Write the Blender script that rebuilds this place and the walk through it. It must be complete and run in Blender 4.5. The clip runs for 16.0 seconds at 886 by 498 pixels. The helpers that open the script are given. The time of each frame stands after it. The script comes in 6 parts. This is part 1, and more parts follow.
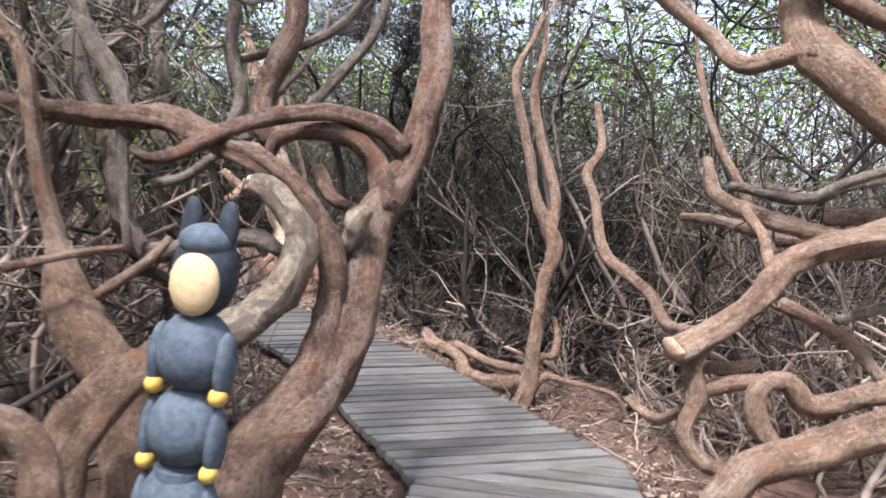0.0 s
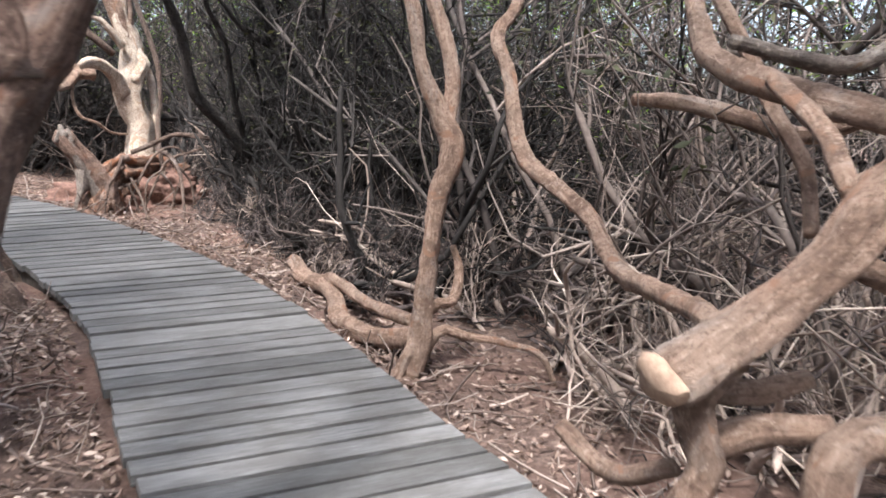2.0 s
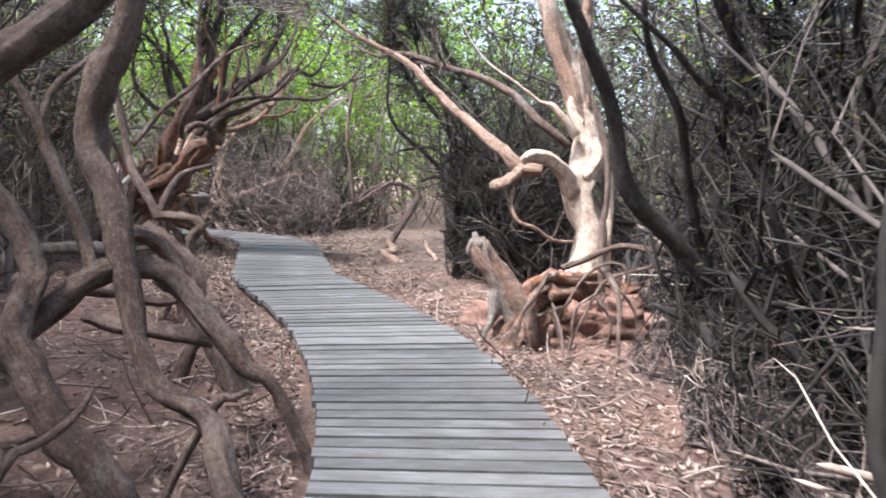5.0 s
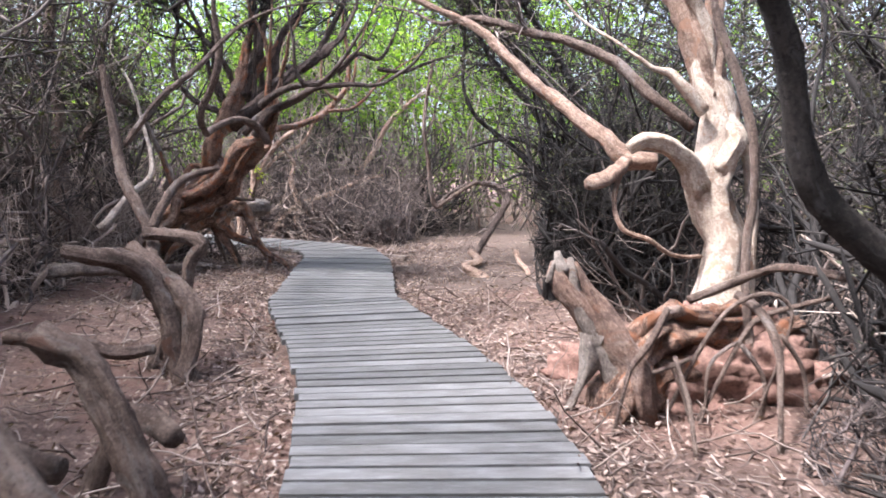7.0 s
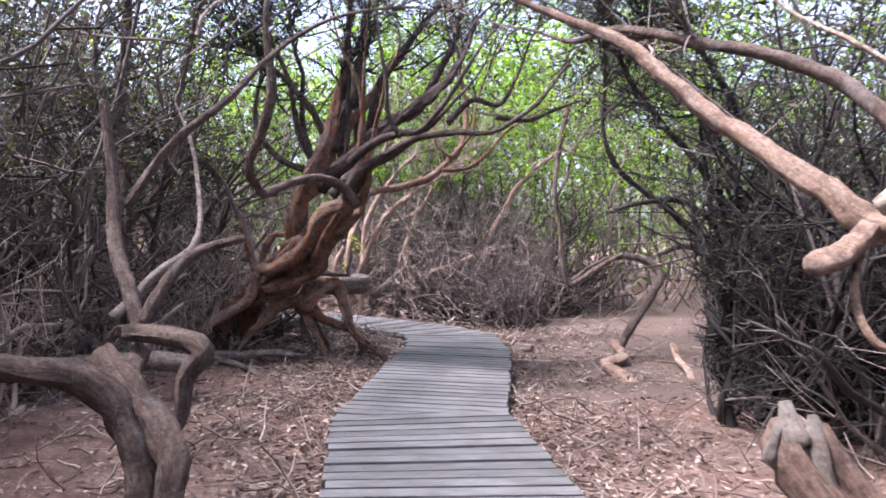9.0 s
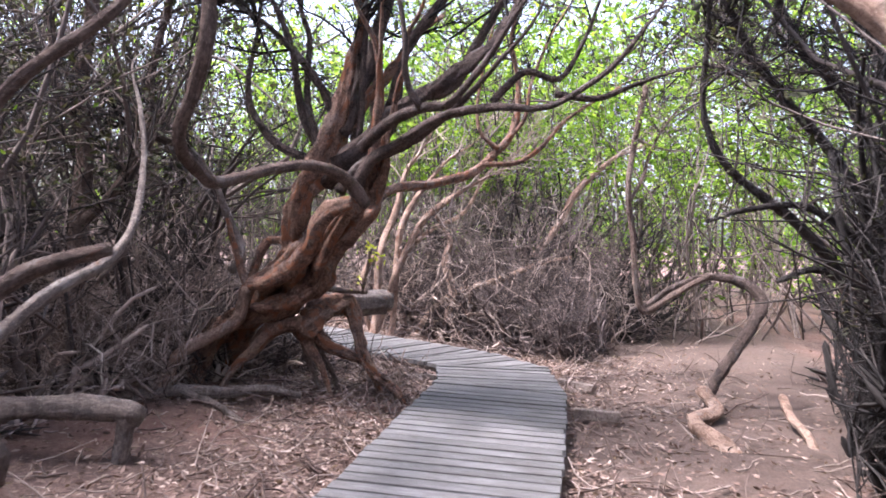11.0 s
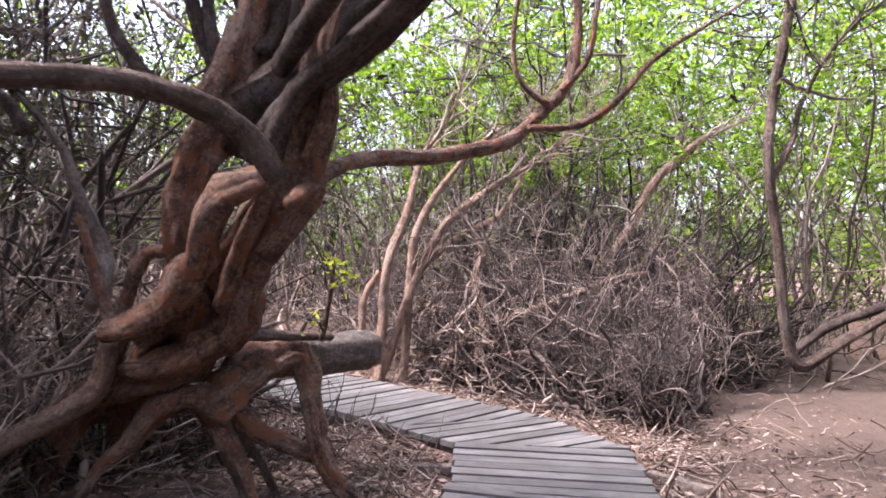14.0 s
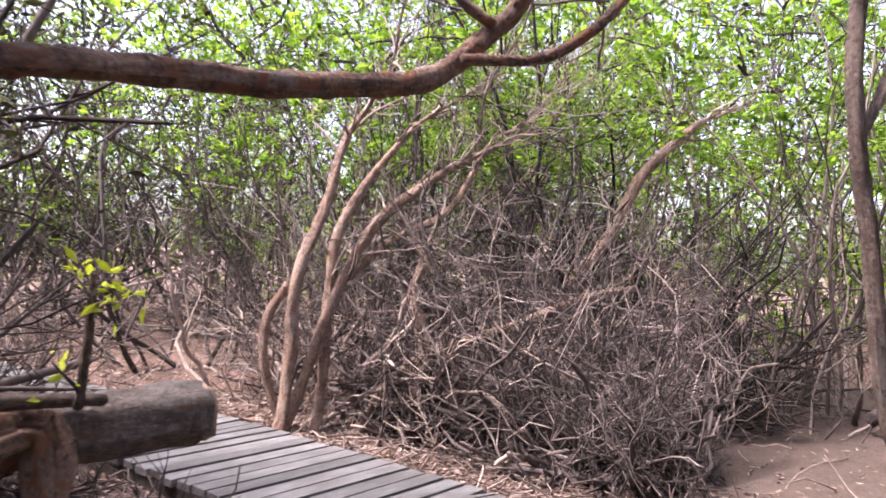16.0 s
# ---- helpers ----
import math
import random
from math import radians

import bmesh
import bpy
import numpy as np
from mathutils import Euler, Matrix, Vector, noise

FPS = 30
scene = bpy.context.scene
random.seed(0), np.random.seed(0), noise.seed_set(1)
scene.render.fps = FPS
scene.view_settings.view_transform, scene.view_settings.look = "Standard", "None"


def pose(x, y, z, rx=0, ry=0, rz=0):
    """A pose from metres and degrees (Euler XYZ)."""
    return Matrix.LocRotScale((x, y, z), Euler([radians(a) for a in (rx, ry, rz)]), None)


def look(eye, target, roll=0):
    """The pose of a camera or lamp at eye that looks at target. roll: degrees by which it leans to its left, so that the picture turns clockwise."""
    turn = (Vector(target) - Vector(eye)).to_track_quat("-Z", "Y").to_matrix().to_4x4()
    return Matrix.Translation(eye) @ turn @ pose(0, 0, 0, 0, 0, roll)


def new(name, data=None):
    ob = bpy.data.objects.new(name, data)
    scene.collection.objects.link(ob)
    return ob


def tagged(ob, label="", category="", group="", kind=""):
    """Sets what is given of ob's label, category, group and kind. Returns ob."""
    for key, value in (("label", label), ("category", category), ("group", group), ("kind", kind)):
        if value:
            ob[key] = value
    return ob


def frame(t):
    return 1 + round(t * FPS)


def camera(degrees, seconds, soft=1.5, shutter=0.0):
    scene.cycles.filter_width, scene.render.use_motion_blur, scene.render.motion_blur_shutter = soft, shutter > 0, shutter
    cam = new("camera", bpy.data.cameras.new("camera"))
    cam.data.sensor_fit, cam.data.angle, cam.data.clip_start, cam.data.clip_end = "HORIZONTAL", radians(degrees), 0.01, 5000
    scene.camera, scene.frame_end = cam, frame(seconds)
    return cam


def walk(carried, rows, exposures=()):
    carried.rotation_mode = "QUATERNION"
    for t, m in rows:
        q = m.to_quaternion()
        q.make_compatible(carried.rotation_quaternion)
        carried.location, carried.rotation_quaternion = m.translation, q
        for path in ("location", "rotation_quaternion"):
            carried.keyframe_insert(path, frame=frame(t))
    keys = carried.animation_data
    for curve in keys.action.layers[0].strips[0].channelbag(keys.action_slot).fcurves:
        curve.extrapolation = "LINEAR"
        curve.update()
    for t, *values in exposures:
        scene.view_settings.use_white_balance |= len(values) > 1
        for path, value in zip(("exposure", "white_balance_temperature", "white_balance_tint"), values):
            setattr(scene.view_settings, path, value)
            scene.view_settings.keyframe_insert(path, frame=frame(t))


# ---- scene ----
cam = camera(60.9, 16.0, 1.7, 0.4)
METRES, EYE, TILT, LEAN, TURN = 16.0, 1.4, -3.0, -5.0, 0.0
ROWS = [
    (0.0, 0.0, 0.0, 0.0, 0.0, 0.0, 0.0),
    (0.5, 0.0047, 0.0271, 0.0013, -2.11, -0.21, -3.38),
    (1.0, 0.0138, 0.0557, 0.0015, -9.92, -4.91, -0.03),
    (1.5, 0.0227, 0.0861, 0.0016, -6.07, -7.86, 0.86),
    (2.0, 0.027, 0.1187, 0.0035, -5.74, -8.23, 1.06),
    (2.5, 0.0349, 0.1515, 0.0035, -0.85, -6.54, 2.62),
    (3.0, 0.032, 0.184, 0.0056, 7.32, -4.14, 2.41),
    (3.5, 0.0343, 0.2169, 0.0078, 12.72, -3.62, 2.52),
    (4.0, 0.0346, 0.2464, 0.0102, 22.31, -2.99, 1.64),
    (4.5, 0.0251, 0.278, 0.0133, 25.81, -1.32, 1.22),
    (5.0, 0.0171, 0.3094, 0.0152, 31.27, -0.76, -0.37),
    (7.5, -0.0523, 0.4523, 0.0275, 40.97, -0.02, 1.19),
    (8.0, -0.0723, 0.4776, 0.0319, 41.35, 6.75, 1.46),
    (8.5, -0.0934, 0.5049, 0.0339, 46.95, 5.43, 0.4),
    (11.0, -0.1975, 0.6126, 0.0511, 54.65, 4.73, -2.3),
    (11.5, -0.2208, 0.6297, 0.0544, 54.81, 6.81, -2.65),
    (12.0, -0.2443, 0.6517, 0.0558, 55.88, 10.88, -1.26),
    (12.5, -0.2682, 0.6692, 0.0573, 57.65, 10.24, -1.68),
    (13.0, -0.2931, 0.69, 0.061, 57.74, 7.42, -2.35),
    (13.5, -0.3166, 0.7103, 0.0646, 58.81, 7.33, -2.51),
    (14.0, -0.3411, 0.7279, 0.0676, 58.2, 5.58, -2.01),
    (14.5, -0.3624, 0.7512, 0.0699, 58.28, 5.54, -1.76),
    (15.0, -0.3871, 0.7686, 0.0722, 58.06, 7.24, -2.0),
    (15.5, -0.4076, 0.7918, 0.0747, 57.58, 7.05, -2.2),
    (16.0, -0.4271, 0.81, 0.0773, 56.35, 6.51, -2.4),
]
EXPOSURES = [(0.0, 2.0, 6000, 10), (3.0, 2.1, 5850, 7), (5.0, 2.45, 5750, 9), (7.5, 2.55, 5750, 14), (8.5, 2.45, 5700, 18), (11.0, 2.65, 5850, 21), (16.0, 2.5, 6200, 24)]
walk(cam, [(t, pose(0, 0, EYE, TILT, LEAN, TURN) @ pose(METRES * x, METRES * y, METRES * z, 90 + pitch, roll, yaw)) for t, x, y, z, yaw, pitch, roll in ROWS], EXPOSURES)

# ---- sky and light ----
world = bpy.data.worlds.new("sky")
scene.world = world
world.use_nodes = True
wn = world.node_tree
sky = wn.nodes.new("ShaderNodeTexSky")
sky.sky_type = "NISHITA"
sky.sun_disc = False
sky.sun_elevation, sky.sun_rotation = radians(60), radians(206)
sky.air_density, sky.dust_density, sky.ozone_density = 1.0, 4.0, 1.0
haze = wn.nodes.new("ShaderNodeHueSaturation")
haze.inputs["Saturation"].default_value = 0.6
wn.links.new(sky.outputs[0], haze.inputs["Color"])
wn.links.new(haze.outputs[0], wn.nodes["Background"].inputs[0])
wn.nodes["Background"].inputs[1].default_value = 0.13
sun = new("sun", bpy.data.lights.new("sun", "SUN"))
sun.data.energy, sun.data.angle, sun.data.color = 2.6, radians(8), (1.0, 0.94, 0.87)
sun.matrix_world = look((-4, 14, 20), (-4 + 4.4, 14 + 9.0, 20 - 17.3))

# ---- materials ----


def ramp(nt, fac, stops):
    r = nt.nodes.new("ShaderNodeValToRGB")
    els = r.color_ramp.elements
    while len(els) < len(stops):
        els.new(0.5)
    for e, (p, c) in zip(els, stops):
        e.position, e.color = p, (*c, 1)
    nt.links.new(fac, r.inputs[0])
    return r.outputs[0]


def tex(nt, vec, scale, detail=6.0, rough=0.6, distort=0.0):
    n = nt.nodes.new("ShaderNodeTexNoise")
    n.inputs["Scale"].default_value, n.inputs["Detail"].default_value = scale, detail
    n.inputs["Roughness"].default_value, n.inputs["Distortion"].default_value = rough, distort
    nt.links.new(vec, n.inputs["Vector"])
    return n.outputs["Fac"]


def mixed(nt, fac, a, b, mode="MIX"):
    m = nt.nodes.new("ShaderNodeMix")
    m.data_type, m.blend_type = "RGBA", mode
    for sock, v in ((m.inputs["Factor"], fac), (m.inputs["A"], a), (m.inputs["B"], b)):
        if isinstance(v, (int, float)):
            sock.default_value = v
        elif isinstance(v, tuple):
            sock.default_value = (*v, 1)
        else:
            nt.links.new(v, sock)
    return m.outputs["Result"]


def bumped(nt, bsdf, height, strength, distance):
    b = nt.nodes.new("ShaderNodeBump")
    b.inputs["Strength"].default_value, b.inputs["Distance"].default_value = strength, distance
    nt.links.new(height, b.inputs["Height"])
    nt.links.new(b.outputs[0], bsdf.inputs["Normal"])


def base(name, rough=0.85):
    m = bpy.data.materials.new(name)
    m.use_nodes = True
    nt = m.node_tree
    bsdf = nt.nodes["Principled BSDF"]
    bsdf.inputs["Roughness"].default_value = rough
    bsdf.inputs["Specular IOR Level"].default_value = 0.25
    return m, nt, bsdf, nt.nodes.new("ShaderNodeTexCoord")


def stretched(nt, vec, s):
    mp = nt.nodes.new("ShaderNodeMapping")
    mp.inputs["Scale"].default_value = s
    nt.links.new(vec, mp.inputs["Vector"])
    return mp.outputs[0]


def bark(name, dark, mid, light, patch=None, patch_at=0.62):
    """Limb bark: fibres along the limb, blotches and flaking plates."""
    m, nt, bsdf, tc = base(name)
    uv, ob = tc.outputs["UV"], tc.outputs["Object"]
    fibre = tex(nt, stretched(nt, uv, (60, 7, 1)), 1.0, 8, 0.7, 0.6)
    blotch = tex(nt, ob, 9.0, 6, 0.65, 0.4)
    big = tex(nt, ob, 2.2, 3)
    col = ramp(nt, fibre, [(0.3, dark), (0.5, mid), (0.72, light)])
    col = mixed(nt, ramp(nt, blotch, [(0.38, (0.9,) * 3), (0.56, (0.0,) * 3)]), col, dark)
    col = mixed(nt, ramp(nt, big, [(0.5, (0,) * 3), (0.7, (0.55,) * 3)]), col, light)
    worn = tex(nt, stretched(nt, uv, (6, 3, 1)), 1.0, 6, 0.65, 0.8)
    col = mixed(nt, ramp(nt, worn, [(0.55, (0,) * 3), (0.68, (0.6,) * 3)]), col, tuple(0.5 * (c + 0.33) for c in light))
    pits = tex(nt, stretched(nt, uv, (26, 12, 1)), 1.0, 8, 0.75, 1.0)
    col = mixed(nt, ramp(nt, pits, [(0.30, (0.85,) * 3), (0.44, (0,) * 3)]), col, tuple(0.45 * c for c in dark))
    fleck = tex(nt, ob, 48, 5, 0.75)
    col = mixed(nt, ramp(nt, fleck, [(0.36, (0.75,) * 3), (0.47, (0,) * 3)]), col, tuple(0.8 * c for c in dark))
    col = mixed(nt, ramp(nt, fleck, [(0.56, (0,) * 3), (0.66, (0.6,) * 3)]), col, tuple(min(0.9, 1.2 * c) for c in light))
    if patch:
        flakes = tex(nt, stretched(nt, uv, (7, 5, 1)), 1.0, 5, 0.6, 1.2)
        col = mixed(nt, ramp(nt, flakes, [(patch_at - 0.03, (0,) * 3), (patch_at + 0.04, (0.9,) * 3)]), col, patch)
    nt.links.new(col, bsdf.inputs["Base Color"])
    rough_mix = mixed(nt, 0.5, fibre, blotch)
    crack = tex(nt, stretched(nt, uv, (34, 9, 1)), 1.0, 10, 0.8, 1.5)
    bumped(nt, bsdf, mixed(nt, 0.3, mixed(nt, 0.55, rough_mix, crack), fleck), 1.0, 0.09)
    return m


bark_rust = bark("bark_rust", (0.10, 0.06, 0.047), (0.25, 0.152, 0.113), (0.42, 0.30, 0.235), (0.22, 0.105, 0.065))
bark_tan = bark("bark_tan", (0.17, 0.105, 0.075), (0.37, 0.24, 0.175), (0.51, 0.38, 0.30), (0.31, 0.17, 0.11))
bark_brown = bark("bark_brown", (0.075, 0.05, 0.04), (0.17, 0.115, 0.09), (0.29, 0.215, 0.175), (0.13, 0.065, 0.045), 0.66)
bark_grey = bark("bark_grey", (0.13, 0.10, 0.085), (0.27, 0.215, 0.18), (0.44, 0.37, 0.32), (0.22, 0.13, 0.085), 0.66)
bark_gnarl = bark("bark_gnarl", (0.06, 0.035, 0.027), (0.28, 0.155, 0.105), (0.50, 0.34, 0.25), (0.30, 0.125, 0.065), 0.56)
# darker take on bark_gnarl: backlit shade of upper limbs is in the colour
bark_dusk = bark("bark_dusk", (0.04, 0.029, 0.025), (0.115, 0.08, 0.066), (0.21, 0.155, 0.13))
bark_peel = bark("bark_peel", (0.25, 0.17, 0.12), (0.45, 0.36, 0.28), (0.62, 0.54, 0.45), (0.20, 0.16, 0.14), 0.56)
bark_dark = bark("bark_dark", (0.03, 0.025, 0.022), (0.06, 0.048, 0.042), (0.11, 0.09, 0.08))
bark_white = bark("bark_white", (0.34, 0.23, 0.17), (0.64, 0.51, 0.40), (0.82, 0.72, 0.61), (0.46, 0.28, 0.18), 0.6)


def twig_mat(name, a, b, c):
    """Thin stems: each stem has its own shade."""
    m, nt, bsdf, tc = base(name, 0.9)
    geo = nt.nodes.new("ShaderNodeNewGeometry")
    col = ramp(nt, geo.outputs["Random Per Island"], [(0.0, a), (0.55, b), (1.0, c)])
    n = tex(nt, tc.outputs["Object"], 18, 4, 0.7)
    col = mixed(nt, ramp(nt, n, [(0.35, (0.5,) * 3), (0.65, (0,) * 3)]), col, a)
    nt.links.new(col, bsdf.inputs["Base Color"])
    return m


twig_brown = twig_mat("twig_brown", (0.045, 0.036, 0.032), (0.15, 0.115, 0.10), (0.42, 0.335, 0.29))
# twig_brown at about half brightness: shade of high twigs put into the colour
twig_shaded = twig_mat("twig_shaded", (0.02, 0.017, 0.016), (0.065, 0.052, 0.047), (0.22, 0.175, 0.155))
twig_pale = twig_mat("twig_pale", (0.12, 0.09, 0.074), (0.36, 0.275, 0.23), (0.64, 0.53, 0.455))
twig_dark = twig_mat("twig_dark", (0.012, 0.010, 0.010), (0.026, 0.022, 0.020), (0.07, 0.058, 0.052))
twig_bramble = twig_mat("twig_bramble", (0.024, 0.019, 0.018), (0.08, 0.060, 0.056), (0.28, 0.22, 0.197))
twig_litter = twig_mat("twig_litter", (0.07, 0.048, 0.04), (0.21, 0.155, 0.13), (0.46, 0.37, 0.32))


def leaf_mat(name, stops, through_light=0.4):
    m, nt, bsdf, tc = base(name, 0.72)
    bsdf.inputs["Specular IOR Level"].default_value = 0.12
    geo = nt.nodes.new("ShaderNodeNewGeometry")
    col = ramp(nt, geo.outputs["Random Per Island"], stops)
    nt.links.new(col, bsdf.inputs["Base Color"])
    tr = nt.nodes.new("ShaderNodeBsdfTranslucent")
    nt.links.new(mixed(nt, 1.0, col, (1.0, 1.0, 0.45), "MULTIPLY"), tr.inputs["Color"])
    sh = nt.nodes.new("ShaderNodeMixShader")
    sh.inputs[0].default_value = through_light
    nt.links.new(bsdf.outputs[0], sh.inputs[1])
    nt.links.new(tr.outputs[0], sh.inputs[2])
    nt.links.new(sh.outputs[0], nt.nodes["Material Output"].inputs["Surface"])
    return m


leaf_green = leaf_mat("leaf_green", [(0.0, (0.08, 0.15, 0.025)), (0.5, (0.20, 0.36, 0.05)), (1.0, (0.38, 0.52, 0.10))], 0.6)
# dark small leaves; as thicket fill their colour also gives the deep shade
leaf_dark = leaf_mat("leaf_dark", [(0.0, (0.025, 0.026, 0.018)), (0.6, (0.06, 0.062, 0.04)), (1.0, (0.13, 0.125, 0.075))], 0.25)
leaf_lime = leaf_mat("leaf_lime", [(0.0, (0.45, 0.55, 0.05)), (1.0, (0.62, 0.66, 0.10))], 0.5)
leaf_dead = leaf_mat("leaf_dead", [(0.0, (0.06, 0.038, 0.030)), (0.4, (0.17, 0.112, 0.09)), (0.75, (0.27, 0.195, 0.16)), (1.0, (0.43, 0.34, 0.29))], 0.1)


def earth_mat():
    """Litter-brown earth; bare trodden ground where the sheet says so."""
    m, nt, bsdf, tc = base("earth", 0.95)
    ob = tc.outputs["Object"]
    fine, mid, big = tex(nt, ob, 38, 8, 0.75), tex(nt, ob, 7, 6, 0.65), tex(nt, ob, 0.7, 4)
    col = ramp(nt, fine, [(0.3, (0.06, 0.038, 0.031)), (0.5, (0.17, 0.112, 0.09)), (0.7, (0.34, 0.245, 0.20))])
    col = mixed(nt, ramp(nt, mid, [(0.4, (0.7,) * 3), (0.6, (0,) * 3)]), col, (0.08, 0.05, 0.04))
    col = mixed(nt, ramp(nt, big, [(0.45, (0,) * 3), (0.62, (0.5,) * 3)]), col, (0.22, 0.12, 0.09))
    sand = ramp(nt, fine, [(0.3, (0.05, 0.035, 0.028)), (0.5, (0.10, 0.071, 0.058)), (0.7, (0.18, 0.134, 0.11))])
    sand = mixed(nt, ramp(nt, mid, [(0.42, (0.45,) * 3), (0.6, (0,) * 3)]), sand, (0.15, 0.10, 0.08))
    at = nt.nodes.new("ShaderNodeAttribute")
    at.attribute_name = "bare"
    edge = nt.nodes.new("ShaderNodeMath")
    edge.operation = "MULTIPLY_ADD"
    nt.links.new(mid, edge.inputs[0])
    edge.inputs[1].default_value = 0.7
    nt.links.new(at.outputs["Fac"], edge.inputs[2])
    col = mixed(nt, ramp(nt, edge.outputs[0], [(0.68, (0,) * 3), (0.92, (1,) * 3)]), col, sand)
    nt.links.new(col, bsdf.inputs["Base Color"])
    bumped(nt, bsdf, fine, 1.0, 0.03)
    return m


earth = earth_mat()


def plank_mat():
    """Weathered grey decking with pressed anti-slip ribs and stains."""
    m, nt, bsdf, tc = base("weathered_deck", 0.55)
    uv = tc.outputs["UV"]
    info = nt.nodes.new("ShaderNodeObjectInfo")
    add = nt.nodes.new("ShaderNodeVectorMath")
    add.operation = "ADD"
    nt.links.new(uv, add.inputs[0])
    nt.links.new(info.outputs["Random"], add.inputs[1])
    grain = tex(nt, stretched(nt, add.outputs[0], (5, 120, 1)), 1.0, 8, 0.7, 0.3)
    stain = tex(nt, stretched(nt, add.outputs[0], (3, 9, 1)), 1.0, 6, 0.7)
    ribs = nt.nodes.new("ShaderNodeTexChecker")
    ribs.inputs["Scale"].default_value = 1.0
    nt.links.new(stretched(nt, uv, (45, 60, 1)), ribs.inputs["Vector"])
    col = ramp(nt, grain, [(0.28, (0.055, 0.052, 0.051)), (0.5, (0.145, 0.139, 0.136)), (0.72, (0.25, 0.243, 0.238))])
    col = mixed(nt, ramp(nt, stain, [(0.42, (0.75,) * 3), (0.6, (0,) * 3)]), col, (0.085, 0.078, 0.072))
    shade = nt.nodes.new("ShaderNodeHueSaturation")
    mr = nt.nodes.new("ShaderNodeMapRange")
    mr.inputs["To Min"].default_value, mr.inputs["To Max"].default_value = 0.7, 1.2
    nt.links.new(info.outputs["Random"], mr.inputs["Value"])
    nt.links.new(mr.outputs[0], shade.inputs["Value"])
    nt.links.new(col, shade.inputs["Color"])
    nt.links.new(shade.outputs[0], bsdf.inputs["Base Color"])
    h = mixed(nt, 0.25, grain, ribs.outputs["Fac"])
    bumped(nt, bsdf, h, 0.6, 0.008)
    return m


deck = plank_mat()


def plain_mat(name, a, b, scale, rough=0.8, bump=0.3):
    m, nt, bsdf, tc = base(name, rough)
    f = tex(nt, tc.outputs["Object"], scale, 7, 0.7)
    nt.links.new(ramp(nt, f, [(0.3, a), (0.7, b)]), bsdf.inputs["Base Color"])
    bumped(nt, bsdf, f, bump, 0.01)
    return m


joist_wood = plain_mat("joist_wood", (0.03, 0.026, 0.023), (0.09, 0.075, 0.065), 22)
red_earth = plain_mat("red_earth", (0.07, 0.038, 0.03), (0.27, 0.155, 0.12), 26, 0.95, 1.0)
cut_wood = plain_mat("cut_wood", (0.19, 0.12, 0.085), (0.36, 0.255, 0.185), 40)

# ---- mesh helpers ----


def mesh_of(name, verts, faces, mat, smooth=True, uvs=None):
    """A mesh from arrays of vertices and equal-sided faces."""
    faces = np.asarray(faces, dtype=np.int32)
    verts = np.asarray(verts, dtype=np.float32)
    n, k = faces.shape
    me = bpy.data.meshes.new(name)
    me.vertices.add(len(verts))
    me.vertices.foreach_set("co", verts.ravel())
    me.loops.add(n * k)
    me.loops.foreach_set("vertex_index", faces.ravel())
    me.polygons.add(n)
    me.polygons.foreach_set("loop_start", np.arange(0, n * k, k, dtype=np.int32))
    me.polygons.foreach_set("use_smooth", np.full(n, smooth))
    me.materials.append(mat)
    if uvs is not None:
        layer = me.uv_layers.new(name="UVMap")
        layer.data.foreach_set("uv", np.asarray(uvs, dtype=np.float32)[faces.ravel()].ravel())
    me.update(calc_edges=True)
    return me


def thing(name, label, category, at=(0, 0, 0), group="", kind=""):
    ob = new(name)
    ob.location = at
    return tagged(ob, label, category, group, kind)


def under(parent, name, me, label="", kind=""):
    ob = new(name, me)
    ob.parent = parent
    return tagged(ob, label, "", "", kind)


def unit(v):
    return v / np.maximum(np.linalg.norm(v, axis=-1, keepdims=True), 1e-9)


def smooth_path(pts, step):
    """Catmull-Rom through control points (x, y, z, radius), at about even steps."""
    p = np.asarray(pts, float)
    p = np.vstack([2 * p[0] - p[1], p, 2 * p[-1] - p[-2]])
    out = []
    for i in range(1, len(p) - 2):
        n = max(2, int(np.linalg.norm(p[i + 1, :3] - p[i, :3]) / step))
        u = np.linspace(0, 1, n, endpoint=False)[:, None]
        a, b, c, d = p[i - 1], p[i], p[i + 1], p[i + 2]
        out.append(0.5 * (2 * b + (c - a) * u + (2 * a - 5 * b + 4 * c - d) * u**2 + (3 * b - a - 3 * c + d) * u**3))
    out.append(p[-2][None])
    out = np.vstack(out)
    out[:, 3] = np.maximum(out[:, 3], 0.004)
    return out


limb_count, limb_paths = [0], []


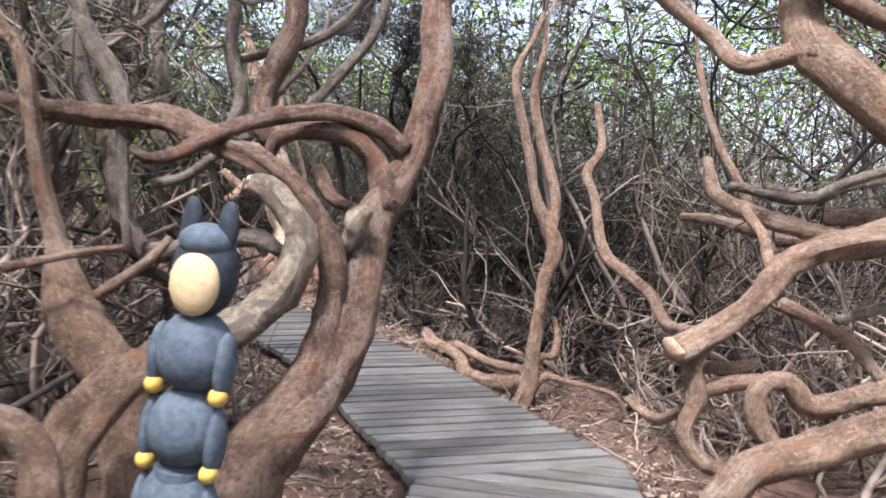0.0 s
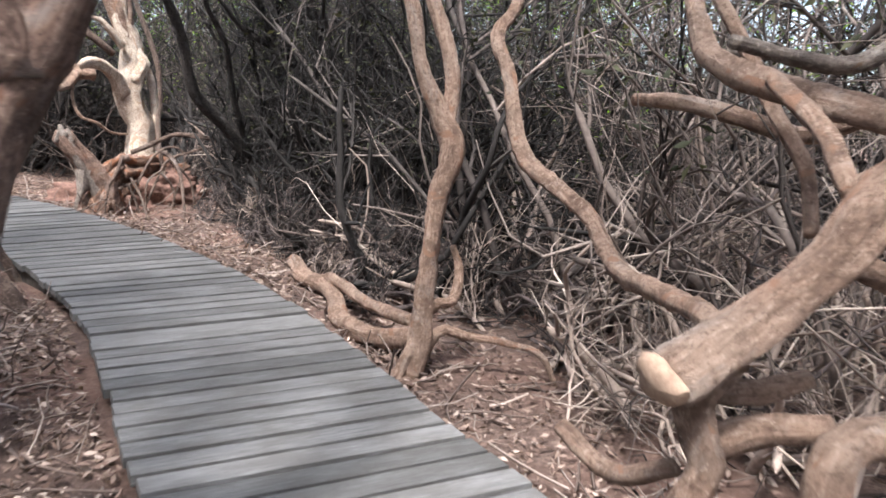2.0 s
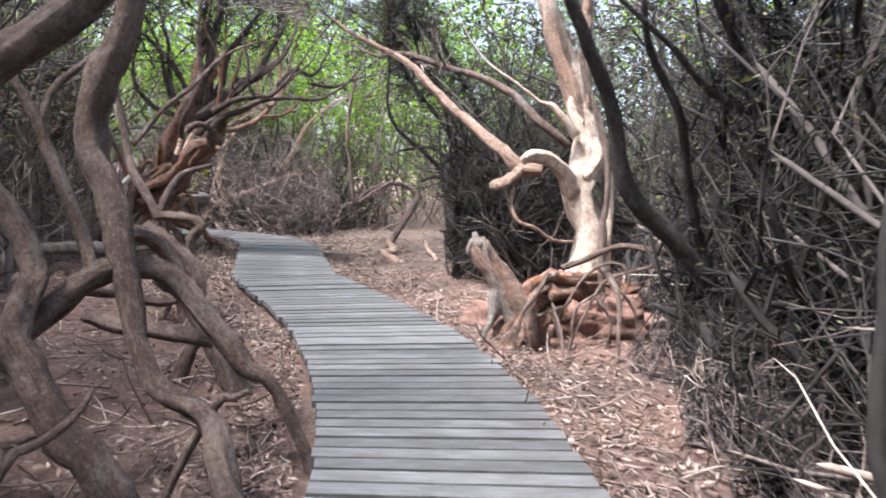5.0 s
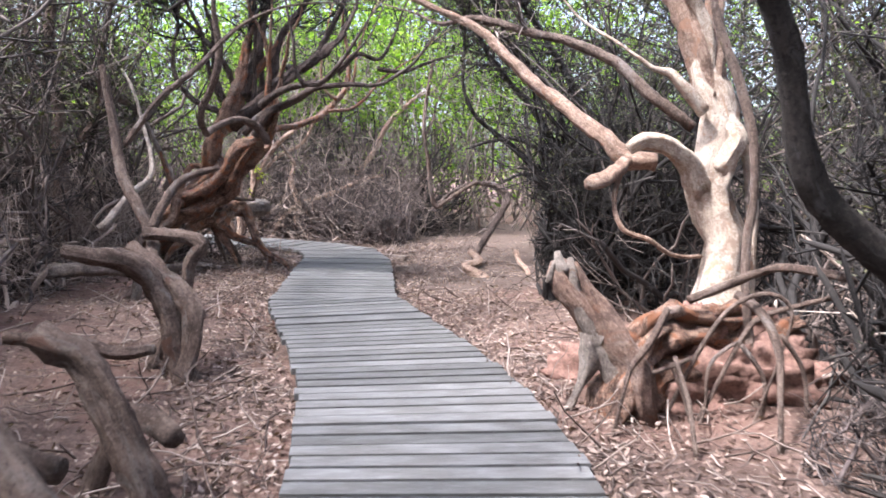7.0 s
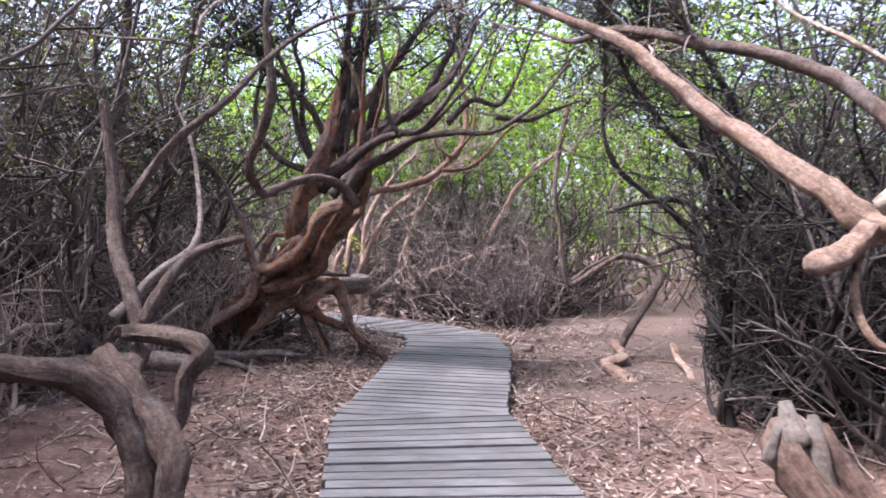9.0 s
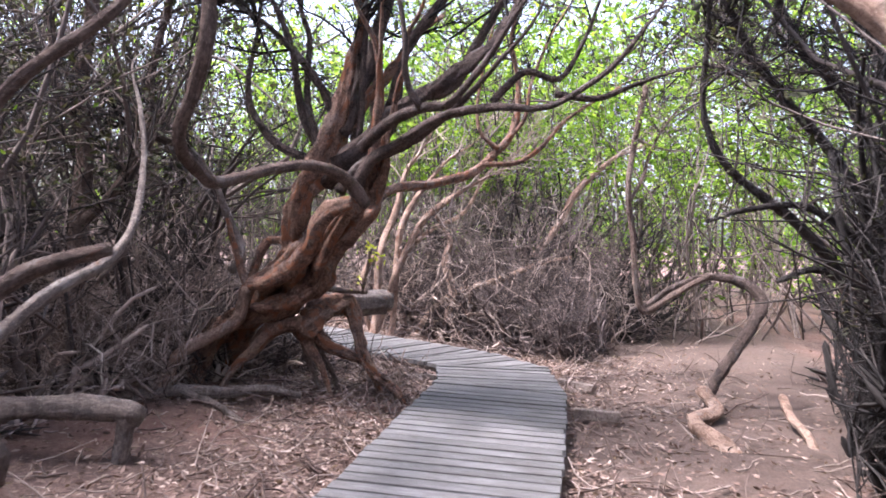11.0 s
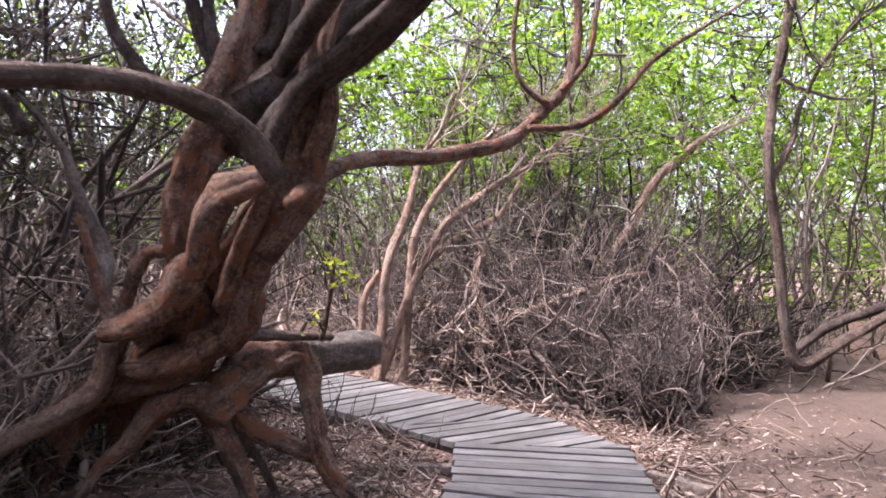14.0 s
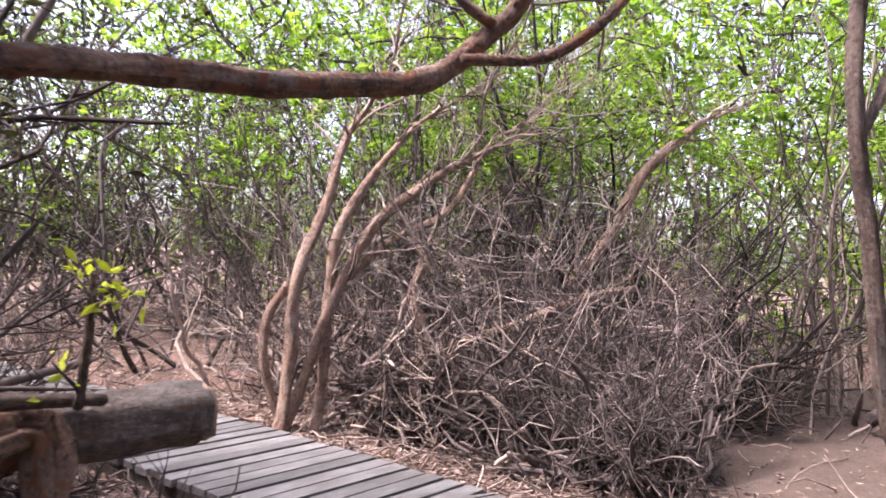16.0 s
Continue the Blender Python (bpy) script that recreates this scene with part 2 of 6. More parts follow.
def limb(parent, name, mat, pts, sides=12, gnarl=1.0):
    """One limb of a tree: a swept tube with ridges, swellings and rounded ends."""
    limb_count[0] += 1
    rng = np.random.RandomState(100 + limb_count[0])
    r_mid = float(np.mean([q[3] for q in pts]))
    if r_mid < 0.02:
        sides = 8
    elif r_mid > 0.055:
        sides, gnarl = 18, gnarl * 1.5
    end, before = np.array(pts[-1]), np.array(pts[-2])
    if end[2] > 1.75 and end[3] > 0.008:
        d = unit(end[:3] - before[:3])
        pts = list(pts)
        for k in range(1, 5):
            d = unit(d + rng.normal(0, 0.22, 3) + np.array([0, 0, 0.05]))
            end = np.array([*(end[:3] + d * 0.38), end[3] * 0.66])
            pts.append(tuple(end))
    for first in (True, False):  # let ends that reach the ground go into it
        tip, nxt = (np.array(pts[0]), np.array(pts[1])) if first else (np.array(pts[-1]), np.array(pts[-2]))
        out = tip[:3] - nxt[:3]
        if -0.12 < tip[2] < 0.5 and out[2] < 0.02 and (name in ("trunk", "root", "strand") or out[2] < -0.25 * np.linalg.norm(out)):
            flat = unit(np.array([out[0], out[1], 0.0])) * (tip[2] + 0.25) * 0.5
            foot = (tip[0] + flat[0], tip[1] + flat[1], -0.28, tip[3] * 1.08)
            pts = [foot, *pts] if first else [*pts, foot]
    path = smooth_path(pts, max(0.045, r_mid * 1.0))
    pos, rad = path[:, :3], path[:, 3].copy()
    n = len(pos)
    length = np.concatenate([[0], np.cumsum(np.linalg.norm(np.diff(pos, axis=0), axis=1))])
    wob = sum(rng.uniform(0.3, 1) / k * np.sin(length[:, None] * k * np.array([5.1, 6.3, 4.4]) + rng.uniform(0, 6.28, 3)) for k in (1, 2.3, 5))
    pos = pos + wob * r_mid * 0.13 * gnarl
    tang = unit(np.gradient(pos, axis=0))
    nor = np.zeros_like(tang)
    ref = np.array([0.3, 0.2, 0.93]) if abs(tang[0, 2]) < 0.8 else np.array([0.9, 0.3, 0.1])
    cur = unit(np.cross(tang[0], ref))
    for i in range(n):
        cur = unit(cur - tang[i] * np.dot(cur, tang[i]))
        nor[i] = cur
    bi = np.cross(tang, nor)
    ang = np.linspace(0, 2 * np.pi, sides + 1)
    tw = length[:, None] * rng.uniform(-2.5, 2.5)
    ridge = sum(rng.uniform(0.03, 0.09) * np.cos(k * (ang[None] + tw) + rng.uniform(0, 6.28) + 1.2 * np.sin(length[:, None] * rng.uniform(2, 5))) for k in (2, 3, 5))
    lump = sum(rng.uniform(0.02, 0.06) * np.sin(length[:, None] / max(r_mid, 0.02) * w + rng.uniform(0, 6.28) + ang[None] * s) for w, s in ((0.45, 1), (0.9, 2), (1.7, 1), (2.9, 3)))
    grain = rng.normal(0, 0.018, (n, sides + 1))
    grain[:, -1] = grain[:, 0]
    rr = rad[:, None] * (1 + gnarl * (ridge + lump + grain))
    rr[:, -1] = rr[:, 0]
    ring = pos[:, None] + rr[..., None] * (np.cos(ang)[None, :, None] * nor[:, None] + np.sin(ang)[None, :, None] * bi[:, None])
    cap0, cap1 = pos[0] - tang[0] * rad[0] * 0.15, pos[-1] + tang[-1] * rad[-1] * 0.15
    s1 = sides + 1
    verts = np.vstack([ring.reshape(-1, 3), np.repeat(cap0[None], 1, 0), np.repeat(cap1[None], 1, 0)])
    i, j = np.meshgrid(np.arange(n - 1), np.arange(sides), indexing="ij")
    a = (i * s1 + j).ravel()
    faces = np.stack([a, a + 1, a + s1 + 1, a + s1], 1)
    e0, e1 = n * s1, n * s1 + 1
    jj = np.arange(0, sides - 1, 2)
    capa = np.stack([np.full(len(jj), e0), jj + 2, jj + 1, jj], 1)
    last = (n - 1) * s1
    capb = np.stack([np.full(len(jj), e1), last + jj, last + jj + 1, last + jj + 2], 1)
    u = np.repeat((ang / (2 * np.pi))[None], n, 0) * 2 * np.pi * r_mid
    uvs = np.vstack([np.stack([u, np.repeat(length[:, None], s1, 1)], -1).reshape(-1, 2), [[0, 0]], [[0, length[-1]]]])
    uvs = uvs + rng.uniform(0, 40, 2)
    me = mesh_of(name, verts, np.vstack([faces, capa, capb]), mat, True, uvs)
    limb_paths.append((pos, rad))
    return under(parent, name, me)


def tubes(paths, radii, sides=4):
    """Vertices and quads of many thin stems at once."""
    n, k, _ = paths.shape
    tang = unit(np.gradient(paths, axis=1))
    ref = unit(np.random.RandomState(n + k).normal(size=(n, 1, 3)))
    nor = unit(np.cross(tang, ref))
    bi = np.cross(tang, nor)
    ang = np.arange(sides) * 2 * np.pi / sides
    ring = paths[:, :, None] + radii[:, :, None, None] * (np.cos(ang)[None, None, :, None] * nor[:, :, None] + np.sin(ang)[None, None, :, None] * bi[:, :, None])
    idx = np.arange(n * k * sides).reshape(n, k, sides)
    a, b = idx[:, :-1], idx[:, 1:]
    faces = np.stack([a, np.roll(a, -1, 2), np.roll(b, -1, 2), b], -1).reshape(-1, 4)
    return ring.reshape(-1, 3), faces


def grow(rng, starts, dirs, length, r0, k, wander, up, r_end=0.3):
    """Random-walk stems. Returns paths and radii."""
    n = len(starts)
    d = unit(dirs)
    p = starts.copy()
    path = [p.copy()]
    step = (length if np.ndim(length) else np.full(n, length)) / (k - 1)
    for _ in range(k - 1):
        d = unit(d + rng.normal(0, wander, (n, 3)) + np.array([0, 0, up]))
        p = p + d * step[:, None]
        path.append(p.copy())
    paths = np.stack(path, 1)
    r = (r0 if np.ndim(r0) else np.full(n, r0))[:, None] * np.linspace(1, r_end, k)[None]
    return paths, r


def shoots(rng, paths, radii, n, spread, lo=0.2, scale=0.6):
    """Start points, directions and radii of side shoots on stems."""
    i = rng.randint(0, len(paths), n)
    f = rng.uniform(lo, 0.97, n) * (paths.shape[1] - 1)
    a = f.astype(int)
    w = (f - a)[:, None]
    st = paths[i, a] * (1 - w) + paths[i, a + 1] * w
    d = unit(paths[i, a + 1] - paths[i, a]) + rng.normal(0, spread, (n, 3))
    return st, d, radii[i, a] * scale


def leaf_quads(rng, centres, size, flat=0.6):
    """Folded pointed leaves as pairs of triangles."""
    n = len(centres)
    ax = unit(rng.normal(size=(n, 3)) * np.array([1, 1, flat]))
    side = unit(np.cross(ax, rng.normal(size=(n, 3)) * np.array([flat, flat, 1])))
    s = size * rng.uniform(0.6, 1.3, (n, 1))
    fold = np.cross(ax, side) * s * 0.18
    v = np.stack([centres - ax * s, centres + side * s * 0.36 + fold, centres + ax * s, centres - side * s * 0.36 + fold], 1)
    b = np.arange(n)[:, None] * 4
    return v.reshape(-1, 3), np.vstack([b + np.array([0, 1, 2]), b + np.array([0, 2, 3])])


# ---- ground ----
EDGES = [  # left and right edge of the walkway where it bends
    ((-0.62, -2.5), (0.62, -2.5)),
    ((-0.02, 3.85), (1.20, 4.36)),
    ((-1.50, 6.96), (-0.40, 7.66)),
    ((-3.72, 9.46), (-2.78, 10.50)),
    ((-6.60, 11.46), (-6.02, 12.68)),
    ((-9.22, 14.12), (-8.15, 14.82)),
    ((-9.95, 14.64), (-9.30, 15.66)),
    ((-10.55, 14.45), (-10.35, 15.76)),
    ((-12.10, 13.95), (-12.45, 15.12)),
    ((-15.30, 12.60), (-15.70, 13.80)),
    ((-18.50, 11.50), (-18.80, 12.80)),
]
CENTRE = np.array([[(a[0] + b[0]) / 2, (a[1] + b[1]) / 2] for a, b in EDGES])


def off_path(x, y):
    """Distance from the walkway's centre line."""
    best = np.full(np.shape(x), 1e9)
    for a, b in zip(CENTRE[:-1], CENTRE[1:]):
        ab = b - a
        t = np.clip(((x - a[0]) * ab[0] + (y - a[1]) * ab[1]) / (ab @ ab), 0, 1)
        best = np.minimum(best, np.hypot(x - a[0] - t * ab[0], y - a[1] - t * ab[1]))
    return best


def ground_z(x, y):
    d = off_path(x, y)
    z = -0.13 + 0.05 * np.sin(x * 1.3 + 0.6 * y) * np.cos(y * 1.1 - 0.4 * x) + 0.025 * np.sin(3.1 * x + 1.7) * np.sin(2.7 * y)
    return z + 0.05 * np.clip((d - 0.8) / 2.0, 0, 1)


DIRT = np.array([[-6.9, 14.9], [-8.0, 16.8], [-9.6, 19.0], [-12.2, 21.6], [-16.5, 24.5]])


def off_dirt(x, y):
    """Distance from the middle of the bare earth path."""
    return np.min([np.hypot(x - (a[0] + (b[0] - a[0]) * t), y - (a[1] + (b[1] - a[1]) * t)) for a, b in zip(DIRT[:-1], DIRT[1:]) for t in np.linspace(0, 1, 8)], 0)


def ground_sheet():
    xs = np.concatenate([[-400, -120, -50], np.linspace(-26, 10, 171), [30, 100, 400]])
    ys = np.concatenate([[-400, -100, -20], np.linspace(-6, 30, 171), [50, 120, 400]])
    gx, gy = np.meshgrid(xs, ys, indexing="ij")
    z = ground_z(gx, gy)
    idx = np.arange(gx.size).reshape(gx.shape)
    faces = np.stack([idx[:-1, :-1], idx[1:, :-1], idx[1:, 1:], idx[:-1, 1:]], -1).reshape(-1, 4)
    me = mesh_of("ground", np.stack([gx, gy, z], -1).reshape(-1, 3), faces, earth)
    bare = me.attributes.new("bare", "FLOAT", "POINT")
    bare.data.foreach_set("value", np.clip(1.6 - off_dirt(gx, gy) / 1.3, 0, 1).astype(np.float32).ravel())
    tagged(new("ground", me), "red-brown earth strewn with leaf litter and a bare trodden path", "ground", kind="structure")


ground_sheet()

# ---- room kept free of twigs ----
CLEAR = [  # capsules in plan: from, to, radius, up to this height
    ((0.0, -2.0), (0.2, 1.2), 2.3, 3.6),
    ((-1.5, 9.4), (-3.2, 12.9), 0.95, 3.2),
    ((-4.6, 8.9), (-8.2, 11.6), 1.6, 1.8),
    ((-9.0, 12.4), (-9.5, 12.6), 0.8, 2.6),
    ((-5.2, 12.9), (-6.6, 14.4), 0.9, 1.0),
    ((-0.9, 2.0), (-0.6, 3.4), 1.0, 2.4),
    ((0.6, 2.0), (1.4, 3.4), 1.2, 2.2),
    ((0.9, 4.6), (0.8, 6.4), 0.75, 2.2),
    ((-2.0, 6.6), (-3.6, 8.0), 0.9, 2.0),
    ((-0.6, 8.6), (-2.6, 11.0), 0.3, 1.6),
    ((-6.9, 14.9), (-9.6, 19.0), 1.3, 2.4),
    ((-9.0, 12.9), (-8.2, 14.2), 0.8, 2.4),
    ((-6.4, 10.4), (-8.2, 12.4), 1.0, 2.7),
    # tall shaft cleared so the sun reaches the pale tree
    ((-3.3, 12.8), (-4.5, 10.4), 0.95, 9.0),
    ((-8.3, 11.4), (-9.3, 12.9), 0.9, 2.0),
]


def blocked(p):
    """Which points stand where the way and the open ground are."""
    x, y, z = p[..., 0], p[..., 1], p[..., 2]
    bad = (off_path(x, y) < 1.2) & (z < 3.1)
    for a, b, r, top in CLEAR:
        a, b = np.array(a), np.array(b)
        ab = b - a
        t = np.clip(((x - a[0]) * ab[0] + (y - a[1]) * ab[1]) / (ab @ ab), 0, 1)
        ragged = 0.92 + 0.2 * np.sin(3.1 * x + 2.3 * z) * np.sin(2.7 * y - 1.9 * z)
        bad |= (np.hypot(x - a[0] - t * ab[0], y - a[1] - t * ab[1]) < r * ragged) & (z < top)
    return bad


def pruned(paths, radii):
    """Stems cut back where they would stand in the way."""
    bad = blocked(paths)
    bad[:, 1:] |= blocked((paths[:, 1:] + paths[:, :-1]) / 2)
    bad[:, 1:] |= blocked(paths[:, 1:] * 0.25 + paths[:, :-1] * 0.75) | blocked(paths[:, 1:] * 0.75 + paths[:, :-1] * 0.25)
    first = np.where(bad.any(1), bad.argmax(1), paths.shape[1])
    keep = first >= 2
    paths, radii, first = paths[keep].copy(), radii[keep].copy(), first[keep]
    for j in range(2, paths.shape[1]):
        cut = first <= j
        paths[cut, j] = paths[cut, j - 1] + (paths[cut, j - 1] - paths[cut, j - 2]) * 0.2
        radii[cut, j] = radii[cut, j - 1] * 0.3
    return paths, radii


def crown(tree, n_shoot, n_twig, mat, leaf=None, n_leaf=0, size=0.028, low=1.5, reach=0.9, prune=True):
    """Side shoots, twigs and leaves on the high limbs of the tree just built."""
    rng = np.random.RandomState(200 + limb_count[0])
    pts = np.vstack([np.column_stack([p, r, np.gradient(p, axis=0)]) for p, r in limb_paths if len(p) > 3])
    limb_paths.clear()
    pts = pts[pts[:, 2] > low]
    if len(pts) == 0:
        return
    w = 1 / np.maximum(pts[:, 3], 0.01)
    q = pts[rng.choice(len(pts), n_shoot, p=w / w.sum())]
    p1, r1 = grow(rng, q[:, :3].copy(), unit(q[:, 4:7]) + rng.normal(0, 0.6, (n_shoot, 3)), rng.uniform(0.4, 1.3, n_shoot) * reach, np.minimum(q[:, 3] * 0.6, 0.014), 10, 0.2, 0.04)
    p1, r1 = pruned(p1, r1) if prune else (p1, r1)
    if len(p1) == 0:
        return
    s, d, rr = shoots(rng, p1, r1, n_twig, 0.7, 0.1)
    p2, r2 = grow(rng, s, d, rng.uniform(0.15, 0.6, n_twig) * reach, np.maximum(rr, 0.0035), 4, 0.28, 0.03)
    p2, r2 = pruned(p2, r2) if prune else (p2, r2)
    if len(p2) == 0:
        return
    under(tree, "shoot_mass", mesh_of("shoot_mass", *tubes(p1, r1, 5), mat), kind="stuff")
    under(tree, "twig_mass", mesh_of("twig_mass", *tubes(p2, r2, 3), mat), kind="stuff")
    if leaf:
        c = p2[rng.randint(0, len(p2), n_leaf), rng.randint(1, 4, n_leaf)] + rng.normal(0, 0.025, (n_leaf, 3))
        c = c[(off_path(c[:, 0], c[:, 1]) > 0.9) | (not prune)]
        under(tree, "foliage", mesh_of("foliage", *leaf_quads(rng, c, size), leaf), kind="stuff")

# ---- trees ----

tree = thing("twisted_tree", "thick twisted rust-brown tree with arching limbs beside the boardwalk", "tree")
limb(tree, "trunk", bark_rust, [(-0.78, 2.89, 0.03, 0.137), (-0.70, 2.95, 0.26, 0.135), (-0.52, 3.08, 0.56, 0.131), (-0.39, 3.24, 0.88, 0.113), (-0.34, 3.39, 1.12, 0.107), (-0.25, 3.53, 1.46, 0.095), (-0.17, 3.60, 1.68, 0.081), (-0.11, 3.66, 2.05, 0.071), (-0.10, 3.76, 2.42, 0.067), (-0.08, 3.89, 3.02, 0.057)])
limb(tree, "strand", bark_rust, [(-0.66, 2.89, 0.17, 0.106), (-0.57, 3.01, 0.46, 0.101), (-0.46, 3.14, 0.77, 0.081), (-0.43, 3.18, 0.98, 0.067), (-0.45, 3.19, 1.15, 0.058), (-0.53, 3.20, 1.33, 0.053), (-0.69, 3.21, 1.49, 0.050), (-0.96, 3.27, 1.60, 0.051), (-1.23, 3.32, 1.68, 0.052), (-1.52, 3.43, 1.69, 0.049), (-1.88, 3.53, 1.71, 0.047), (-2.38, 3.74, 1.78, 0.044)])
limb(tree, "limb", bark_rust, [(-0.26, 3.48, 1.38, 0.063), (-0.32, 3.50, 1.58, 0.055), (-0.40, 3.50, 1.67, 0.050), (-0.52, 3.50, 1.71, 0.047), (-0.68, 3.50, 1.70, 0.044), (-0.79, 3.50, 1.65, 0.039), (-0.84, 3.51, 1.51, 0.026)])
limb(tree, "limb", bark_rust, [(-0.21, 3.54, 1.65, 0.048), (-0.33, 3.50, 1.75, 0.044), (-0.56, 3.43, 1.79, 0.038), (-0.79, 3.33, 1.74, 0.037), (-0.99, 3.22, 1.63, 0.034), (-1.12, 3.12, 1.53, 0.030), (-1.22, 3.07, 1.50, 0.025), (-1.28, 3.07, 1.54, 0.018)])
limb(tree, "stub", bark_peel, [(-0.41, 3.30, 1.19, 0.040), (-0.37, 3.28, 1.27, 0.054), (-0.37, 3.26, 1.32, 0.056), (-0.32, 3.25, 1.37, 0.029)])
limb(tree, "limb", bark_rust, [(-0.78, 3.67, 2.50, 0.054), (-0.78, 3.65, 2.23, 0.054), (-0.82, 3.64, 2.09, 0.057), (-0.90, 3.64, 1.91, 0.054), (-0.89, 3.58, 1.75, 0.048), (-0.83, 3.52, 1.63, 0.037)])
limb(tree, "limb", bark_rust, [(-0.67, 3.92, 1.55, 0.038), (-0.56, 3.81, 1.41, 0.034), (-0.39, 3.60, 1.36, 0.027), (-0.30, 3.50, 1.35, 0.021)])
crown(tree, 60, 500, twig_brown, leaf_dark, 300)

tree = thing("sawn_limb_tree", "sprawling low tree with a peeled, sawn-off limb", "tree")
limb(tree, "trunk", bark_tan, [(-1.34, 2.60, 0.11, 0.100), (-1.31, 2.65, 0.31, 0.093), (-1.24, 2.71, 0.53, 0.087), (-1.13, 2.79, 0.66, 0.081), (-1.00, 2.88, 0.76, 0.074), (-0.91, 2.92, 0.80, 0.071)])
limb(tree, "sawn_limb", bark_peel, [(-0.95, 2.91, 0.78, 0.073), (-0.77, 2.98, 0.85, 0.077), (-0.62, 3.03, 1.01, 0.082), (-0.55, 3.05, 1.19, 0.078), (-0.63, 3.06, 1.34, 0.069), (-0.74, 3.09, 1.43, 0.060), (-0.80, 3.09, 1.45, 0.032)])
limb(tree, "limb", bark_tan, [(-1.33, 2.17, 0.68, 0.050), (-1.20, 2.17, 0.66, 0.053), (-1.12, 2.17, 0.59, 0.053), (-1.08, 2.16, 0.46, 0.056), (-1.05, 2.15, 0.27, 0.060)])
limb(tree, "limb", bark_tan, [(-1.24, 3.06, 0.39, 0.102), (-1.33, 3.12, 0.62, 0.109), (-1.50, 3.18, 0.81, 0.106), (-1.58, 3.19, 1.00, 0.072), (-1.62, 3.20, 1.12, 0.048), (-1.71, 3.21, 1.37, 0.038), (-1.78, 3.23, 1.68, 0.036), (-1.85, 3.24, 1.91, 0.034), (-2.00, 3.25, 2.09, 0.031)])
limb(tree, "limb", bark_tan, [(-1.60, 3.20, 1.12, 0.038), (-1.54, 3.19, 0.96, 0.029), (-1.47, 3.18, 0.89, 0.026), (-1.39, 3.24, 0.95, 0.024), (-1.25, 3.29, 1.08, 0.022), (-1.20, 3.35, 1.17, 0.018)])
limb(tree, "limb", bark_tan, [(-1.87, 2.99, 0.97, 0.018), (-1.52, 2.99, 1.08, 0.018), (-1.30, 3.10, 1.13, 0.016)])
limb_paths.clear()

tree = thing("grey_stem_tree", "leaning grey-brown tree with several thin stems", "tree")
limb(tree, "trunk", bark_grey, [(-1.78, 3.46, 2.35, 0.043), (-1.68, 3.45, 2.07, 0.043), (-1.56, 3.44, 1.90, 0.046), (-1.48, 3.43, 1.75, 0.038), (-1.45, 3.41, 1.46, 0.026), (-1.40, 3.39, 1.08, 0.020)])
limb(tree, "limb", bark_grey, [(-1.93, 3.85, 2.12, 0.051), (-1.85, 3.84, 1.84, 0.063), (-1.68, 3.82, 1.54, 0.057), (-1.57, 3.70, 1.24, 0.047), (-1.42, 3.60, 1.09, 0.051), (-1.22, 3.50, 1.11, 0.045), (-0.98, 3.45, 1.18, 0.047), (-0.81, 3.40, 1.20, 0.043), (-0.70, 3.39, 1.14, 0.026)])
limb(tree, "limb", bark_grey, [(-1.73, 4.28, 2.61, 0.038), (-1.65, 4.25, 2.17, 0.038), (-1.57, 4.24, 1.85, 0.038), (-1.39, 4.03, 1.70, 0.024)])
limb(tree, "limb", bark_grey, [(-1.88, 4.05, 2.10, 0.030), (-1.75, 4.06, 2.21, 0.030), (-1.62, 4.06, 2.28, 0.024)])
limb(tree, "limb", bark_grey, [(-1.24, 4.28, 2.65, 0.041), (-1.25, 4.25, 2.18, 0.038), (-1.18, 4.24, 1.95, 0.041), (-1.20, 4.13, 1.75, 0.031), (-1.32, 4.02, 1.60, 0.024)])
limb(tree, "limb", bark_grey, [(-0.81, 4.23, 1.88, 0.032), (-0.64, 4.25, 2.10, 0.032), (-0.47, 4.26, 2.34, 0.032), (-0.38, 4.27, 2.66, 0.028)])
limb(tree, "limb", bark_grey, [(-1.30, 4.55, 2.18, 0.030), (-1.10, 4.56, 2.25, 0.030), (-0.89, 4.56, 2.32, 0.030), (-0.68, 4.56, 2.46, 0.027), (-0.47, 4.58, 2.75, 0.024)])
limb(tree, "limb", bark_grey, [(-1.43, 3.71, 1.40, 0.025), (-1.27, 3.71, 1.45, 0.025), (-1.13, 3.72, 1.57, 0.022), (-0.98, 3.72, 1.68, 0.019)])
limb(tree, "limb", bark_grey, [(-2.71, 5.01, 1.20, 0.098), (-2.54, 5.02, 1.48, 0.098), (-2.66, 5.05, 1.96, 0.090), (-2.95, 5.07, 2.31, 0.083), (-3.28, 5.08, 2.58, 0.075)])
limb(tree, "limb", bark_grey, [(-2.42, 4.35, 0.10, 0.112), (-2.17, 4.36, 0.32, 0.106), (-1.99, 4.37, 0.47, 0.086)])
limb(tree, "limb", bark_grey, [(-1.76, 4.55, 1.99, 0.074), (-1.81, 4.54, 1.89, 0.068), (-1.69, 4.53, 1.63, 0.041), (-1.52, 4.42, 1.54, 0.030)])
crown(tree, 60, 400, twig_brown, leaf_dark, 300)

